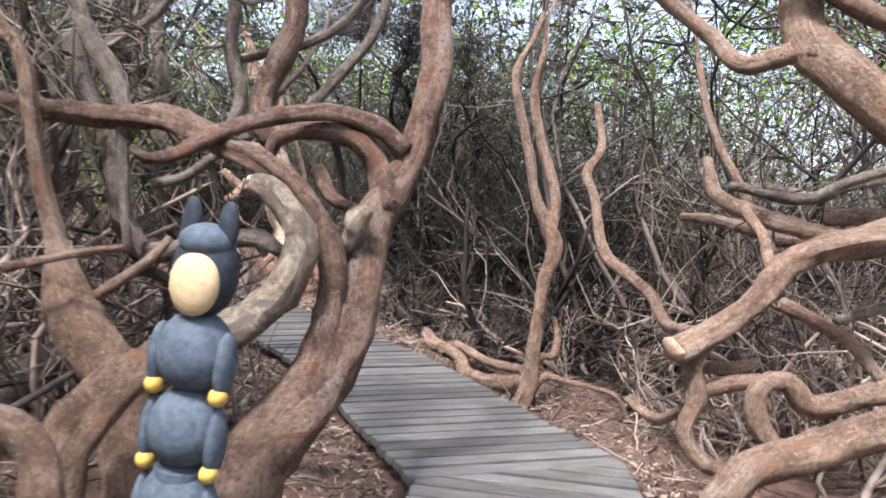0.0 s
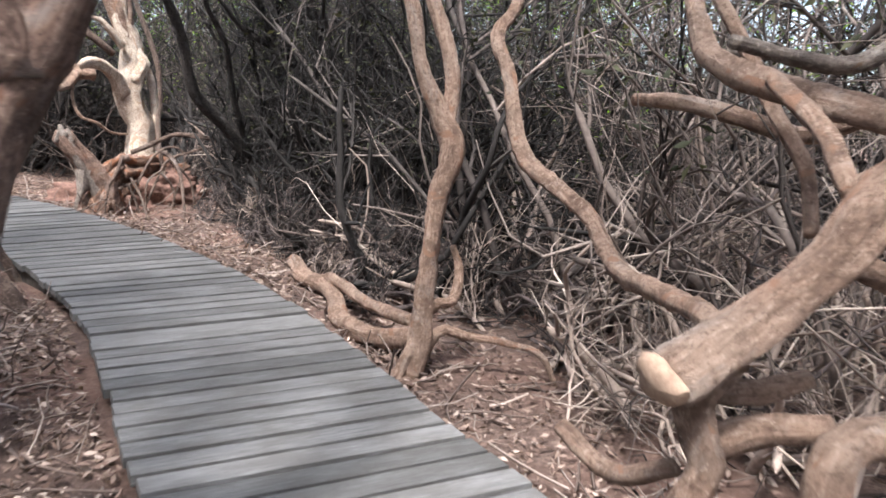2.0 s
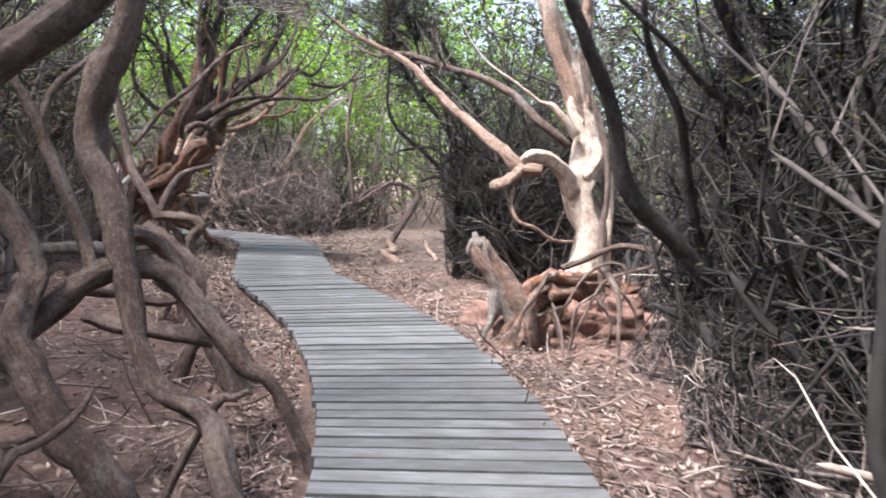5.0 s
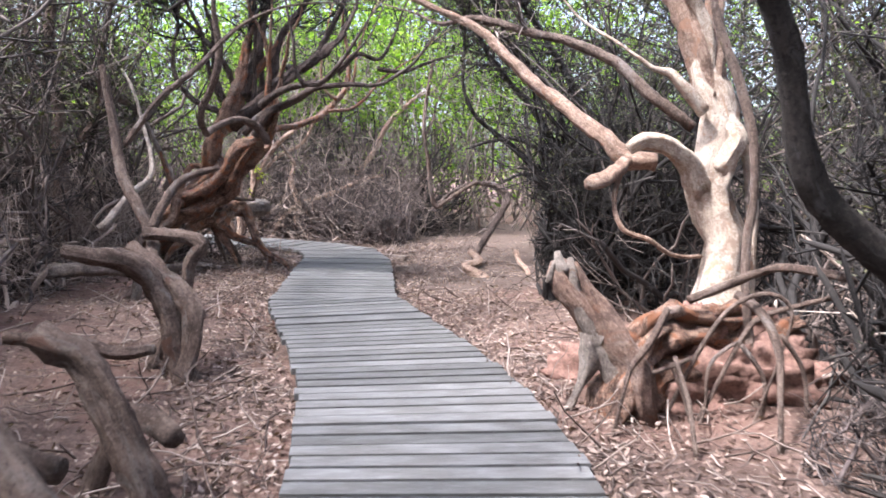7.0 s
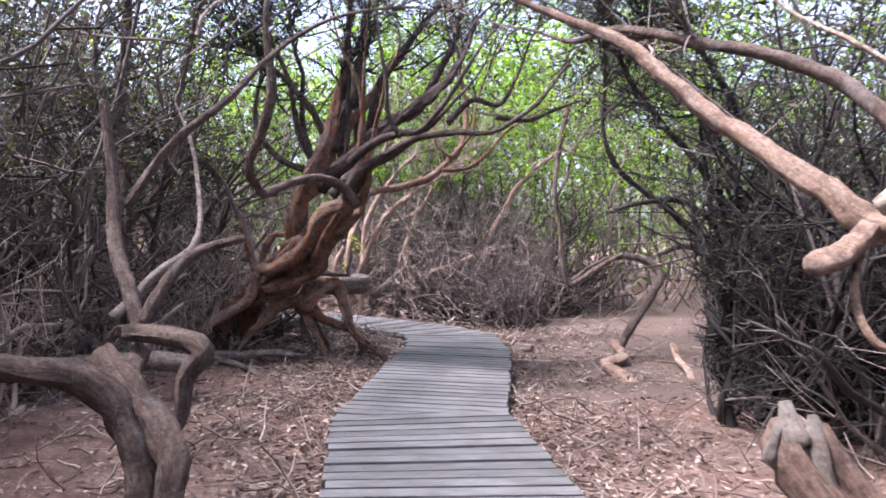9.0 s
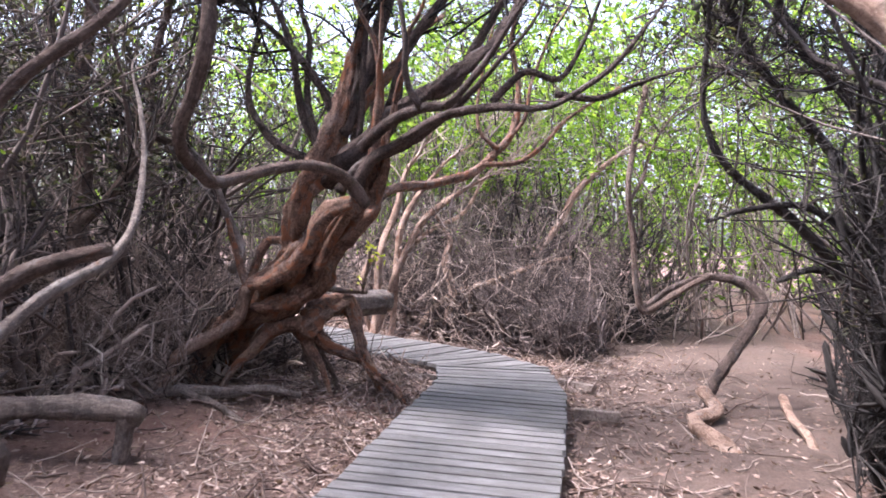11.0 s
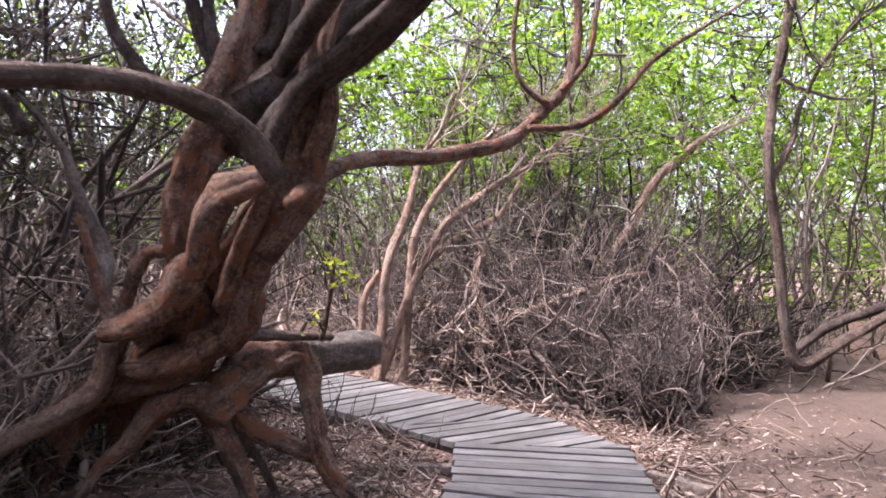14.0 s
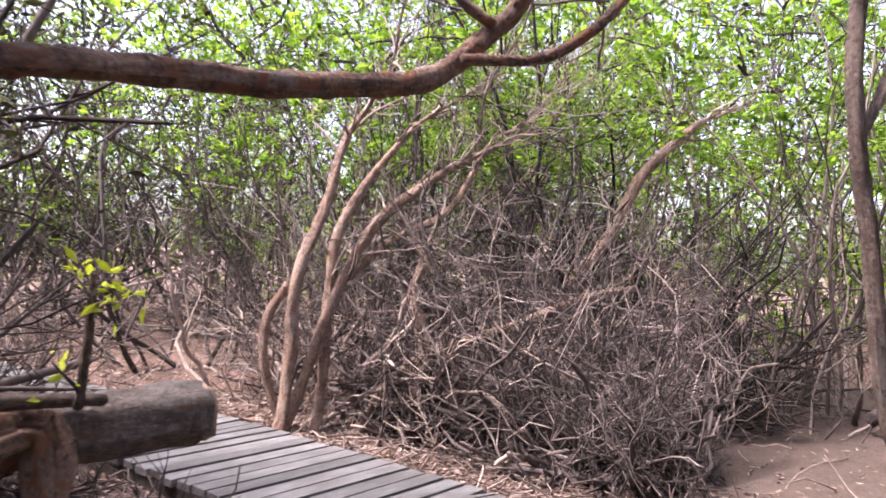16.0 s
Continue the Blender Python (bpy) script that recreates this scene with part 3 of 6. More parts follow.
tree = thing("sprawling_branch_tree", "tan sprawling tree with a sawn branch end and looping limbs", "tree")
limb(tree, "cut_end", cut_wood, [(1.07, 3.36, 0.84, 0.056), (1.09, 3.37, 0.85, 0.064)])
limb(tree, "trunk", bark_tan, [(1.09, 3.37, 0.85, 0.066), (1.18, 3.39, 0.89, 0.069), (1.35, 3.43, 1.00, 0.062), (1.48, 3.44, 1.13, 0.062), (1.60, 3.45, 1.28, 0.070), (1.79, 3.46, 1.39, 0.073), (2.04, 3.46, 1.46, 0.078), (2.46, 3.40, 1.57, 0.087)])
limb(tree, "limb", bark_tan, [(1.58, 4.62, 1.85, 0.031), (1.58, 4.41, 1.62, 0.043), (1.71, 4.20, 1.53, 0.047), (1.85, 4.00, 1.47, 0.048), (1.99, 3.80, 1.43, 0.046), (2.10, 3.60, 1.45, 0.049)])
limb(tree, "limb", bark_tan, [(1.21, 6.37, 2.40, 0.025), (1.26, 6.24, 2.01, 0.032), (1.15, 6.17, 1.80, 0.039), (1.21, 6.07, 1.58, 0.038), (1.28, 5.89, 1.18, 0.044), (1.42, 5.59, 1.03, 0.045), (1.53, 5.35, 0.92, 0.043), (1.52, 4.91, 0.78, 0.042), (1.46, 4.11, 0.84, 0.037), (1.32, 3.48, 0.92, 0.032)])
limb(tree, "limb", bark_tan, [(1.23, 3.40, 0.92, 0.057), (1.18, 3.40, 0.78, 0.041), (1.23, 3.39, 0.66, 0.041), (1.18, 3.38, 0.50, 0.036), (1.27, 3.34, 0.36, 0.036), (1.45, 3.29, 0.28, 0.040)])
limb(tree, "limb", bark_tan, [(2.13, 3.26, 0.80, 0.050), (1.91, 3.26, 0.75, 0.050), (1.69, 3.26, 0.68, 0.055), (1.56, 3.26, 0.78, 0.047), (1.45, 3.26, 0.75, 0.047), (1.45, 3.26, 0.60, 0.050), (1.56, 3.23, 0.49, 0.047), (1.68, 3.15, 0.59, 0.043)])
limb(tree, "limb", bark_tan, [(1.25, 2.99, 0.34, 0.078), (1.40, 3.00, 0.46, 0.076), (1.63, 3.05, 0.55, 0.077), (1.81, 3.06, 0.65, 0.079), (2.15, 3.06, 0.77, 0.084)])
limb(tree, "limb", bark_tan, [(1.25, 3.46, 0.67, 0.045), (1.39, 3.46, 0.71, 0.039), (1.50, 3.36, 0.76, 0.033)])
limb(tree, "limb", bark_tan, [(1.31, 3.57, 0.76, 0.032), (1.43, 3.56, 0.76, 0.032), (1.56, 3.57, 0.80, 0.024)])
limb(tree, "limb", bark_tan, [(1.73, 3.78, 1.08, 0.034), (1.94, 3.77, 0.99, 0.034), (2.12, 3.77, 0.90, 0.034), (2.24, 3.66, 0.74, 0.033), (2.42, 3.55, 0.61, 0.032)])
limb(tree, "limb", bark_tan, [(1.06, 3.95, 0.49, 0.024), (1.16, 3.75, 0.44, 0.026), (1.24, 3.56, 0.56, 0.024)])
limb(tree, "limb", bark_tan, [(1.97, 3.90, 1.53, 0.044), (2.12, 3.80, 1.55, 0.046), (2.37, 3.70, 1.53, 0.047)])
limb(tree, "limb", bark_tan, [(1.53, 3.49, 1.27, 0.026), (1.58, 3.70, 1.40, 0.028), (1.60, 4.01, 1.54, 0.027)])
limb(tree, "limb", bark_tan, [(1.91, 4.20, 1.07, 0.027), (1.94, 4.34, 1.27, 0.028), (1.87, 4.49, 1.47, 0.029), (1.83, 4.63, 1.66, 0.030), (1.71, 4.80, 1.96, 0.028), (1.65, 4.96, 2.23, 0.026)])
limb(tree, "limb", bark_tan, [(1.81, 5.73, 1.50, 0.033), (1.96, 5.50, 1.50, 0.041), (2.16, 5.26, 1.44, 0.042), (2.33, 5.03, 1.39, 0.040), (2.46, 4.82, 1.47, 0.032)])
limb_paths.clear()

tree = thing("overhanging_tree", "tan tree limb forking overhead above the path edge", "tree")
limb(tree, "trunk", bark_tan, [(2.78, 3.29, 1.27, 0.124), (2.31, 3.42, 1.81, 0.118), (1.99, 3.53, 2.05, 0.110), (1.79, 3.59, 2.23, 0.112), (1.66, 3.65, 2.39, 0.092), (1.66, 3.77, 2.86, 0.072)])
limb(tree, "limb", bark_tan, [(1.71, 3.61, 2.29, 0.080), (1.59, 3.69, 2.29, 0.055), (1.41, 3.79, 2.25, 0.045), (1.30, 3.90, 2.40, 0.040), (1.09, 4.06, 2.61, 0.039), (0.87, 4.28, 2.84, 0.035)])
limb(tree, "limb", bark_tan, [(2.22, 3.55, 2.39, 0.053), (1.97, 3.55, 2.45, 0.053), (1.73, 3.56, 2.55, 0.047), (1.56, 3.56, 2.67, 0.042)])
crown(tree, 50, 400, twig_brown, leaf_green, 900)

tree = thing("thin_limb_tree", "thin grey-brown limb reaching across the thicket", "tree")
limb(tree, "trunk", bark_grey, [(1.69, 4.51, 1.69, 0.027), (1.96, 4.51, 1.65, 0.030), (2.17, 4.51, 1.65, 0.034), (2.39, 4.51, 1.77, 0.030), (2.79, 4.42, 1.91, 0.033)])
limb(tree, "limb", bark_grey, [(2.17, 5.53, 1.76, 0.028), (2.37, 5.40, 1.75, 0.034), (2.59, 5.26, 1.71, 0.036), (2.73, 5.06, 1.80, 0.031), (2.91, 4.94, 1.85, 0.031)])
limb(tree, "limb", bark_grey, [(2.08, 3.87, 1.00, 0.029), (2.25, 3.88, 1.07, 0.032), (2.53, 3.88, 1.19, 0.035)])
limb_paths.clear()

tree = thing("forked_tree", "slender forked tan tree with peeling bark", "tree")
limb(tree, "trunk", bark_tan, [(0.80, 6.08, -0.04, 0.079), (0.83, 6.07, 0.23, 0.059), (0.85, 6.09, 0.60, 0.052), (0.88, 6.12, 0.92, 0.059), (0.94, 6.13, 1.16, 0.068), (0.86, 6.18, 1.36, 0.064), (0.74, 6.20, 1.60, 0.041), (0.69, 6.23, 1.85, 0.041), (0.62, 6.29, 2.09, 0.038), (0.51, 6.33, 2.55, 0.034)])
limb(tree, "limb", bark_tan, [(0.89, 6.15, 1.24, 0.051), (0.92, 6.23, 1.51, 0.045), (0.87, 6.30, 1.77, 0.045), (0.78, 6.35, 2.01, 0.042), (0.69, 6.44, 2.43, 0.039)])
limb(tree, "root", bark_tan, [(-0.08, 7.94, 0.09, 0.054), (0.04, 7.74, -0.01, 0.068), (0.26, 7.44, -0.01, 0.066), (0.35, 6.93, -0.09, 0.067), (0.56, 6.53, -0.08, 0.062), (0.87, 6.13, 0.05, 0.059)])
limb(tree, "root", bark_tan, [(0.21, 7.54, 0.04, 0.041), (0.52, 6.94, 0.04, 0.042), (0.78, 6.24, 0.12, 0.039)])
limb(tree, "root", bark_tan, [(0.87, 6.09, 0.23, 0.033), (1.01, 6.15, 0.28, 0.033), (1.04, 6.25, 0.45, 0.025), (0.99, 6.26, 0.59, 0.017)])
limb(tree, "root", bark_tan, [(0.92, 6.09, 0.10, 0.034), (1.09, 6.04, 0.10, 0.024), (1.36, 6.04, 0.06, 0.02), (1.53, 5.94, 0.02, 0.016)])
crown(tree, 50, 400, twig_brown, leaf_dark, 300)

tree = thing("black_shrub", "large black-stemmed shrub with sweeping bare branches", "shrub")
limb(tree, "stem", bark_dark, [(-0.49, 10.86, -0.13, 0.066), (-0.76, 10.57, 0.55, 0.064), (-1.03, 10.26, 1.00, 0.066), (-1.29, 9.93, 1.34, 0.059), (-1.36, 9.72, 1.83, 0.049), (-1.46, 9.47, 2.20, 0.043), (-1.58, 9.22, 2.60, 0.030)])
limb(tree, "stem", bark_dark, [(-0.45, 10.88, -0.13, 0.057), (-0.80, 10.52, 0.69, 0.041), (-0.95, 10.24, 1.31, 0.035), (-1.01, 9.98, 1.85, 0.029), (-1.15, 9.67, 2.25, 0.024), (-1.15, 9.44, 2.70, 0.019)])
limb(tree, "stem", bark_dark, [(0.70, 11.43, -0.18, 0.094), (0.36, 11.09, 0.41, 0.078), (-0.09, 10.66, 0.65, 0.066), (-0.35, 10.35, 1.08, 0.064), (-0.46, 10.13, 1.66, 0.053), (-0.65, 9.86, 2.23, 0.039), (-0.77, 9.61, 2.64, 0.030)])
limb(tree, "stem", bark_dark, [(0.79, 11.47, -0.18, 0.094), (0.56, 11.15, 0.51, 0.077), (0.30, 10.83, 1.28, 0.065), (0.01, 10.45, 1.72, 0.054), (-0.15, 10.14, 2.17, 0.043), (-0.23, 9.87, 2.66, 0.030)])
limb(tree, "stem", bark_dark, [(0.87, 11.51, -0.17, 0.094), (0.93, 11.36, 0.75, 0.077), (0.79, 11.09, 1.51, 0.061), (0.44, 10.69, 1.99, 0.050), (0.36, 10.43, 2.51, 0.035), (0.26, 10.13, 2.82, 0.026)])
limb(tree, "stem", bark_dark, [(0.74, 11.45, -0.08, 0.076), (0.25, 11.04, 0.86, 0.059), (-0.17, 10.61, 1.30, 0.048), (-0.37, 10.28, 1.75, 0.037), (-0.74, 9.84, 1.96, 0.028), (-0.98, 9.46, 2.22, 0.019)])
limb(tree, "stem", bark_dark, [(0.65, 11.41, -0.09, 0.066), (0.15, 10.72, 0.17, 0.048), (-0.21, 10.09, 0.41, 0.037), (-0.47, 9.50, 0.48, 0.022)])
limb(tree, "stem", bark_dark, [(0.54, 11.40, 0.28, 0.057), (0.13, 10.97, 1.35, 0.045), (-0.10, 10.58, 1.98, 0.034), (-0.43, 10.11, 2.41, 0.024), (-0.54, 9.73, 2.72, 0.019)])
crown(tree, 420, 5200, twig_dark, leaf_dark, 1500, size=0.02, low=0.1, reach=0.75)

tree = thing("leaning_stem_tree", "bent brown stem tree beside the boardwalk", "tree")
limb(tree, "trunk", bark_brown, [(-1.83, 7.03, -0.10, 0.068), (-2.03, 7.11, 0.07, 0.062), (-2.19, 7.20, 0.23, 0.055), (-2.31, 7.20, 0.30, 0.050), (-2.50, 7.15, 0.36, 0.051), (-2.69, 7.18, 0.56, 0.050), (-2.88, 7.23, 0.93, 0.060), (-3.04, 7.28, 1.19, 0.069), (-3.24, 7.31, 1.48, 0.080), (-3.22, 7.36, 1.78, 0.080), (-3.14, 7.44, 2.07, 0.071), (-3.12, 7.50, 2.47, 0.063)])
limb(tree, "limb", bark_brown, [(-2.25, 7.24, 0.30, 0.023), (-2.18, 7.29, 0.35, 0.018), (-2.12, 7.33, 0.39, 0.013)])
limb(tree, "limb", bark_brown, [(-1.87, 6.03, 1.58, 0.051), (-1.73, 6.13, 1.69, 0.051), (-1.67, 6.24, 1.82, 0.049), (-1.63, 6.35, 1.97, 0.047)])
crown(tree, 40, 300, twig_brown, leaf_dark, 300)

tree = thing("curved_root_tree", "gnarled brown tree with arched lower limbs", "tree")
limb(tree, "trunk", bark_brown, [(-2.37, 6.79, 0.14, 0.069), (-2.53, 6.71, 0.27, 0.069), (-2.69, 6.69, 0.45, 0.065), (-2.89, 6.71, 0.59, 0.067), (-2.95, 6.81, 0.71, 0.064), (-3.03, 6.90, 0.86, 0.061), (-3.14, 6.86, 1.08, 0.056), (-3.34, 6.76, 1.35, 0.051)])
limb(tree, "limb", bark_brown, [(-2.99, 6.77, 0.58, 0.055), (-3.03, 6.99, 0.69, 0.058), (-2.95, 7.17, 0.83, 0.057), (-2.86, 7.41, 0.84, 0.059), (-2.74, 7.52, 0.71, 0.057), (-2.56, 7.60, 0.51, 0.057), (-2.45, 7.65, 0.36, 0.051), (-2.32, 7.72, 0.27, 0.034)])
limb(tree, "limb", bark_brown, [(-3.54, 7.48, 0.50, 0.044), (-3.35, 7.59, 0.44, 0.047), (-3.16, 7.70, 0.43, 0.047), (-2.92, 7.84, 0.40, 0.041)])
limb(tree, "limb", bark_brown, [(-4.33, 7.52, 1.85, 0.030), (-4.16, 7.59, 1.52, 0.037), (-3.97, 7.65, 1.13, 0.041), (-3.86, 7.69, 0.87, 0.044), (-3.71, 7.64, 0.68, 0.046)])
limb(tree, "limb", bark_brown, [(-4.25, 7.64, 1.49, 0.024), (-4.30, 7.76, 1.78, 0.025), (-4.25, 7.94, 1.97, 0.022), (-4.11, 8.04, 2.16, 0.018)])
limb(tree, "limb", bark_brown, [(-2.28, 6.33, 0.29, 0.020), (-2.29, 6.46, 0.35, 0.018), (-2.27, 6.59, 0.42, 0.015), (-2.31, 6.70, 0.50, 0.011)])
limb_paths.clear()

tree = thing("arched_limb_tree", "grey-brown tree with two arched limbs touching the litter", "tree")
limb(tree, "trunk", bark_brown, [(-5.71, 9.08, 0.75, 0.048), (-5.65, 9.25, 0.70, 0.064), (-5.56, 9.46, 0.65, 0.079), (-5.49, 9.62, 0.46, 0.081), (-5.37, 9.69, 0.20, 0.081), (-5.33, 9.70, -0.05, 0.088)])
limb(tree, "limb", bark_brown, [(-5.85, 9.61, 0.72, 0.061), (-5.61, 9.67, 0.60, 0.075), (-5.41, 9.75, 0.45, 0.074), (-5.27, 9.78, 0.28, 0.070), (-5.24, 9.71, -0.00, 0.066)])
limb(tree, "limb", bark_brown, [(-6.59, 9.82, 2.12, 0.029), (-6.49, 9.84, 1.66, 0.038), (-6.31, 9.81, 1.28, 0.041), (-6.08, 9.84, 0.98, 0.045), (-5.91, 9.83, 0.76, 0.048), (-5.72, 9.71, 0.61, 0.054)])
limb(tree, "limb", bark_brown, [(-5.92, 9.83, 0.85, 0.036), (-5.94, 9.98, 1.09, 0.032), (-5.94, 10.13, 1.23, 0.029), (-5.83, 10.37, 1.33, 0.025)])
limb(tree, "limb", bark_brown, [(-5.86, 9.74, 0.83, 0.043), (-5.67, 9.91, 0.82, 0.051), (-5.53, 10.02, 0.76, 0.059), (-5.59, 9.95, 0.60, 0.051), (-5.60, 9.91, 0.36, 0.035)])
limb(tree, "limb", bark_brown, [(-3.74, 8.10, 0.65, 0.066), (-3.62, 8.20, 0.56, 0.070), (-3.52, 8.27, 0.42, 0.070), (-3.43, 8.32, 0.23, 0.074)])
limb(tree, "limb", bark_brown, [(-3.73, 8.45, 0.18, 0.048), (-3.65, 8.52, 0.22, 0.052), (-3.45, 8.55, 0.17, 0.050)])
limb(tree, "limb", bark_brown, [(-5.53, 8.63, 0.27, 0.038), (-5.19, 8.92, 0.24, 0.044), (-5.00, 9.08, 0.18, 0.044), (-4.83, 9.23, 0.21, 0.032)])
limb(tree, "limb", bark_brown, [(-6.41, 9.89, 1.49, 0.025), (-6.22, 10.10, 1.87, 0.025), (-6.11, 10.37, 2.14, 0.021), (-5.99, 10.64, 2.46, 0.017)])
crown(tree, 40, 400, twig_brown, leaf_dark, 400)

tree = thing("broken_stump", "broken grey stump leaning out of red earth", "stump")
limb(tree, "trunk", bark_rust, [(-2.51, 11.19, -0.13, 0.150), (-2.60, 11.15, 0.12, 0.145), (-2.72, 11.07, 0.34, 0.122), (-2.84, 10.99, 0.55, 0.095), (-2.92, 10.95, 0.73, 0.073), (-2.97, 10.92, 0.84, 0.032)], gnarl=2.0)
limb(tree, "splinter", bark_grey, [(-2.92, 10.90, 0.75, 0.044), (-2.95, 10.89, 0.81, 0.035), (-2.97, 10.88, 0.88, 0.019)])
limb(tree, "splinter", bark_grey, [(-2.86, 10.94, 0.62, 0.050), (-2.88, 10.93, 0.73, 0.040), (-2.90, 10.93, 0.84, 0.016)])
limb(tree, "splinter", bark_grey, [(-2.99, 10.84, 0.68, 0.025), (-2.98, 10.85, 0.75, 0.020), (-2.97, 10.87, 0.81, 0.016)])
limb(tree, "splinter", bark_grey, [(-2.76, 11.00, 0.38, 0.094), (-2.77, 10.97, 0.19, 0.069), (-2.79, 10.93, 0.06, 0.025)])
limb(tree, "splinter", bark_grey, [(-2.72, 11.00, 0.32, 0.058), (-2.82, 10.94, 0.53, 0.050), (-2.87, 10.92, 0.75, 0.027)])
limb(tree, "splinter", bark_rust, [(-2.68, 11.05, 0.38, 0.054), (-2.78, 11.00, 0.61, 0.045), (-2.88, 10.94, 0.81, 0.022)])
limb(tree, "root", bark_gnarl, [(-2.63, 11.11, 0.05, 0.104), (-2.56, 11.39, 0.24, 0.104), (-2.40, 11.74, 0.30, 0.088), (-2.21, 12.09, 0.23, 0.076), (-1.96, 12.52, 0.34, 0.047)], gnarl=2.4)
limb(tree, "root", bark_gnarl, [(-2.57, 11.18, 0.21, 0.077), (-2.55, 11.50, 0.42, 0.095), (-2.36, 11.92, 0.42, 0.084), (-2.13, 12.37, 0.31, 0.057)], gnarl=2.4)
limb(tree, "root", bark_gnarl, [(-2.53, 11.19, -0.07, 0.077), (-2.39, 11.58, 0.06, 0.095), (-2.23, 11.98, 0.01, 0.075), (-2.00, 12.45, 0.02, 0.047)], gnarl=2.4)
limb(tree, "root", bark_brown, [(-2.34, 11.25, 0.21, 0.014), (-2.25, 11.29, -0.03, 0.013), (-2.18, 11.31, -0.34, 0.011)])
limb(tree, "root", bark_brown, [(-2.25, 11.33, 0.24, 0.015), (-2.43, 11.16, 0.15, 0.013), (-2.52, 11.09, 0.18, 0.007)])
limb(tree, "root", bark_brown, [(-2.02, 11.54, 0.34, 0.018), (-1.89, 11.62, 0.10, 0.015), (-1.89, 11.58, -0.27, 0.013)])
limb(tree, "root", bark_brown, [(-1.84, 11.70, 0.40, 0.017), (-1.71, 11.79, 0.16, 0.014), (-1.65, 11.78, -0.27, 0.013)])
limb(tree, "root", bark_brown, [(-2.15, 11.45, 0.46, 0.014), (-1.95, 11.64, 0.65, 0.014), (-1.80, 11.75, 0.56, 0.013), (-1.83, 11.69, 0.25, 0.009)])
limb(tree, "root", bark_brown, [(-1.98, 11.58, 0.40, 0.013), (-2.15, 11.41, 0.22, 0.013), (-2.16, 11.37, -0.06, 0.009)])
limb_paths.clear()

tree = thing("broken_root", "torn brown roots on the earth mound", "root")
limb(tree, "root", bark_brown, [(-2.42, 11.34, 0.53, 0.020), (-2.41, 11.07, 0.36, 0.023), (-2.44, 10.90, 0.24, 0.018), (-2.44, 10.81, 0.11, 0.012)])
limb(tree, "root", bark_brown, [(-2.25, 11.07, 0.30, 0.015), (-2.09, 10.91, 0.11, 0.015), (-1.96, 10.73, -0.13, 0.013)])
limb(tree, "root", bark_brown, [(-2.13, 11.74, 0.61, 0.027), (-1.94, 11.63, 0.53, 0.030), (-1.78, 11.47, 0.34, 0.025), (-1.69, 11.25, 0.06, 0.017)])
limb_paths.clear()

tree = thing("fallen_branch", "dark fallen branch lying across the earth mound", "branch")
limb(tree, "stem", bark_brown, [(-2.40, 11.63, 0.56, 0.032), (-2.26, 11.76, 0.63, 0.032), (-2.06, 11.82, 0.74, 0.029), (-1.87, 11.86, 0.80, 0.028), (-1.48, 11.93, 0.76, 0.029)])
limb(tree, "stem", bark_brown, [(-2.02, 11.54, 0.37, 0.015), (-1.94, 11.62, 0.50, 0.019), (-1.83, 11.73, 0.56, 0.017), (-1.58, 11.96, 0.65, 0.015)])
limb_paths.clear()

tree = thing("pale_tree", "pale cream tree with smooth white bark and forked top", "tree")
limb(tree, "trunk", bark_white, [(-2.78, 13.11, 0.16, 0.207), (-2.80, 13.20, 0.41, 0.187), (-2.79, 13.32, 0.80, 0.173), (-2.91, 13.27, 1.24, 0.173), (-2.90, 13.34, 1.68, 0.160), (-2.95, 13.34, 2.08, 0.138), (-3.02, 13.30, 2.26, 0.110)])
limb(tree, "limb", bark_tan, [(-2.95, 13.34, 2.04, 0.120), (-3.11, 13.25, 2.43, 0.110), (-3.25, 13.17, 2.78, 0.100), (-3.39, 13.12, 3.31, 0.085), (-3.55, 13.05, 3.9, 0.06)])
limb(tree, "limb", bark_tan, [(-2.96, 13.33, 2.04, 0.098), (-2.97, 13.37, 2.39, 0.083), (-3.02, 13.37, 2.78, 0.075), (-3.04, 13.43, 3.31, 0.068)])
limb(tree, "limb", bark_white, [(-2.96, 13.17, 1.22, 0.100), (-3.02, 13.01, 1.46, 0.088), (-3.12, 12.81, 1.60, 0.074), (-3.24, 12.64, 1.62, 0.066), (-3.33, 12.56, 1.57, 0.050)])
limb(tree, "limb", bark_white, [(-2.95, 13.12, 1.89, 0.059), (-3.08, 12.97, 2.10, 0.047), (-3.18, 12.90, 2.21, 0.036), (-3.28, 12.82, 2.23, 0.022)])
limb(tree, "limb", bark_white, [(-2.60, 13.44, 0.41, 0.053), (-2.62, 13.49, 0.94, 0.057), (-2.67, 13.51, 1.47, 0.053), (-2.81, 13.42, 1.73, 0.045)])
limb(tree, "limb", bark_white, [(-2.85, 13.21, 1.42, 0.089), (-2.72, 13.29, 1.68, 0.073), (-2.80, 13.31, 1.81, 0.059)])
crown(tree, 50, 300, twig_brown, leaf_green, 300)

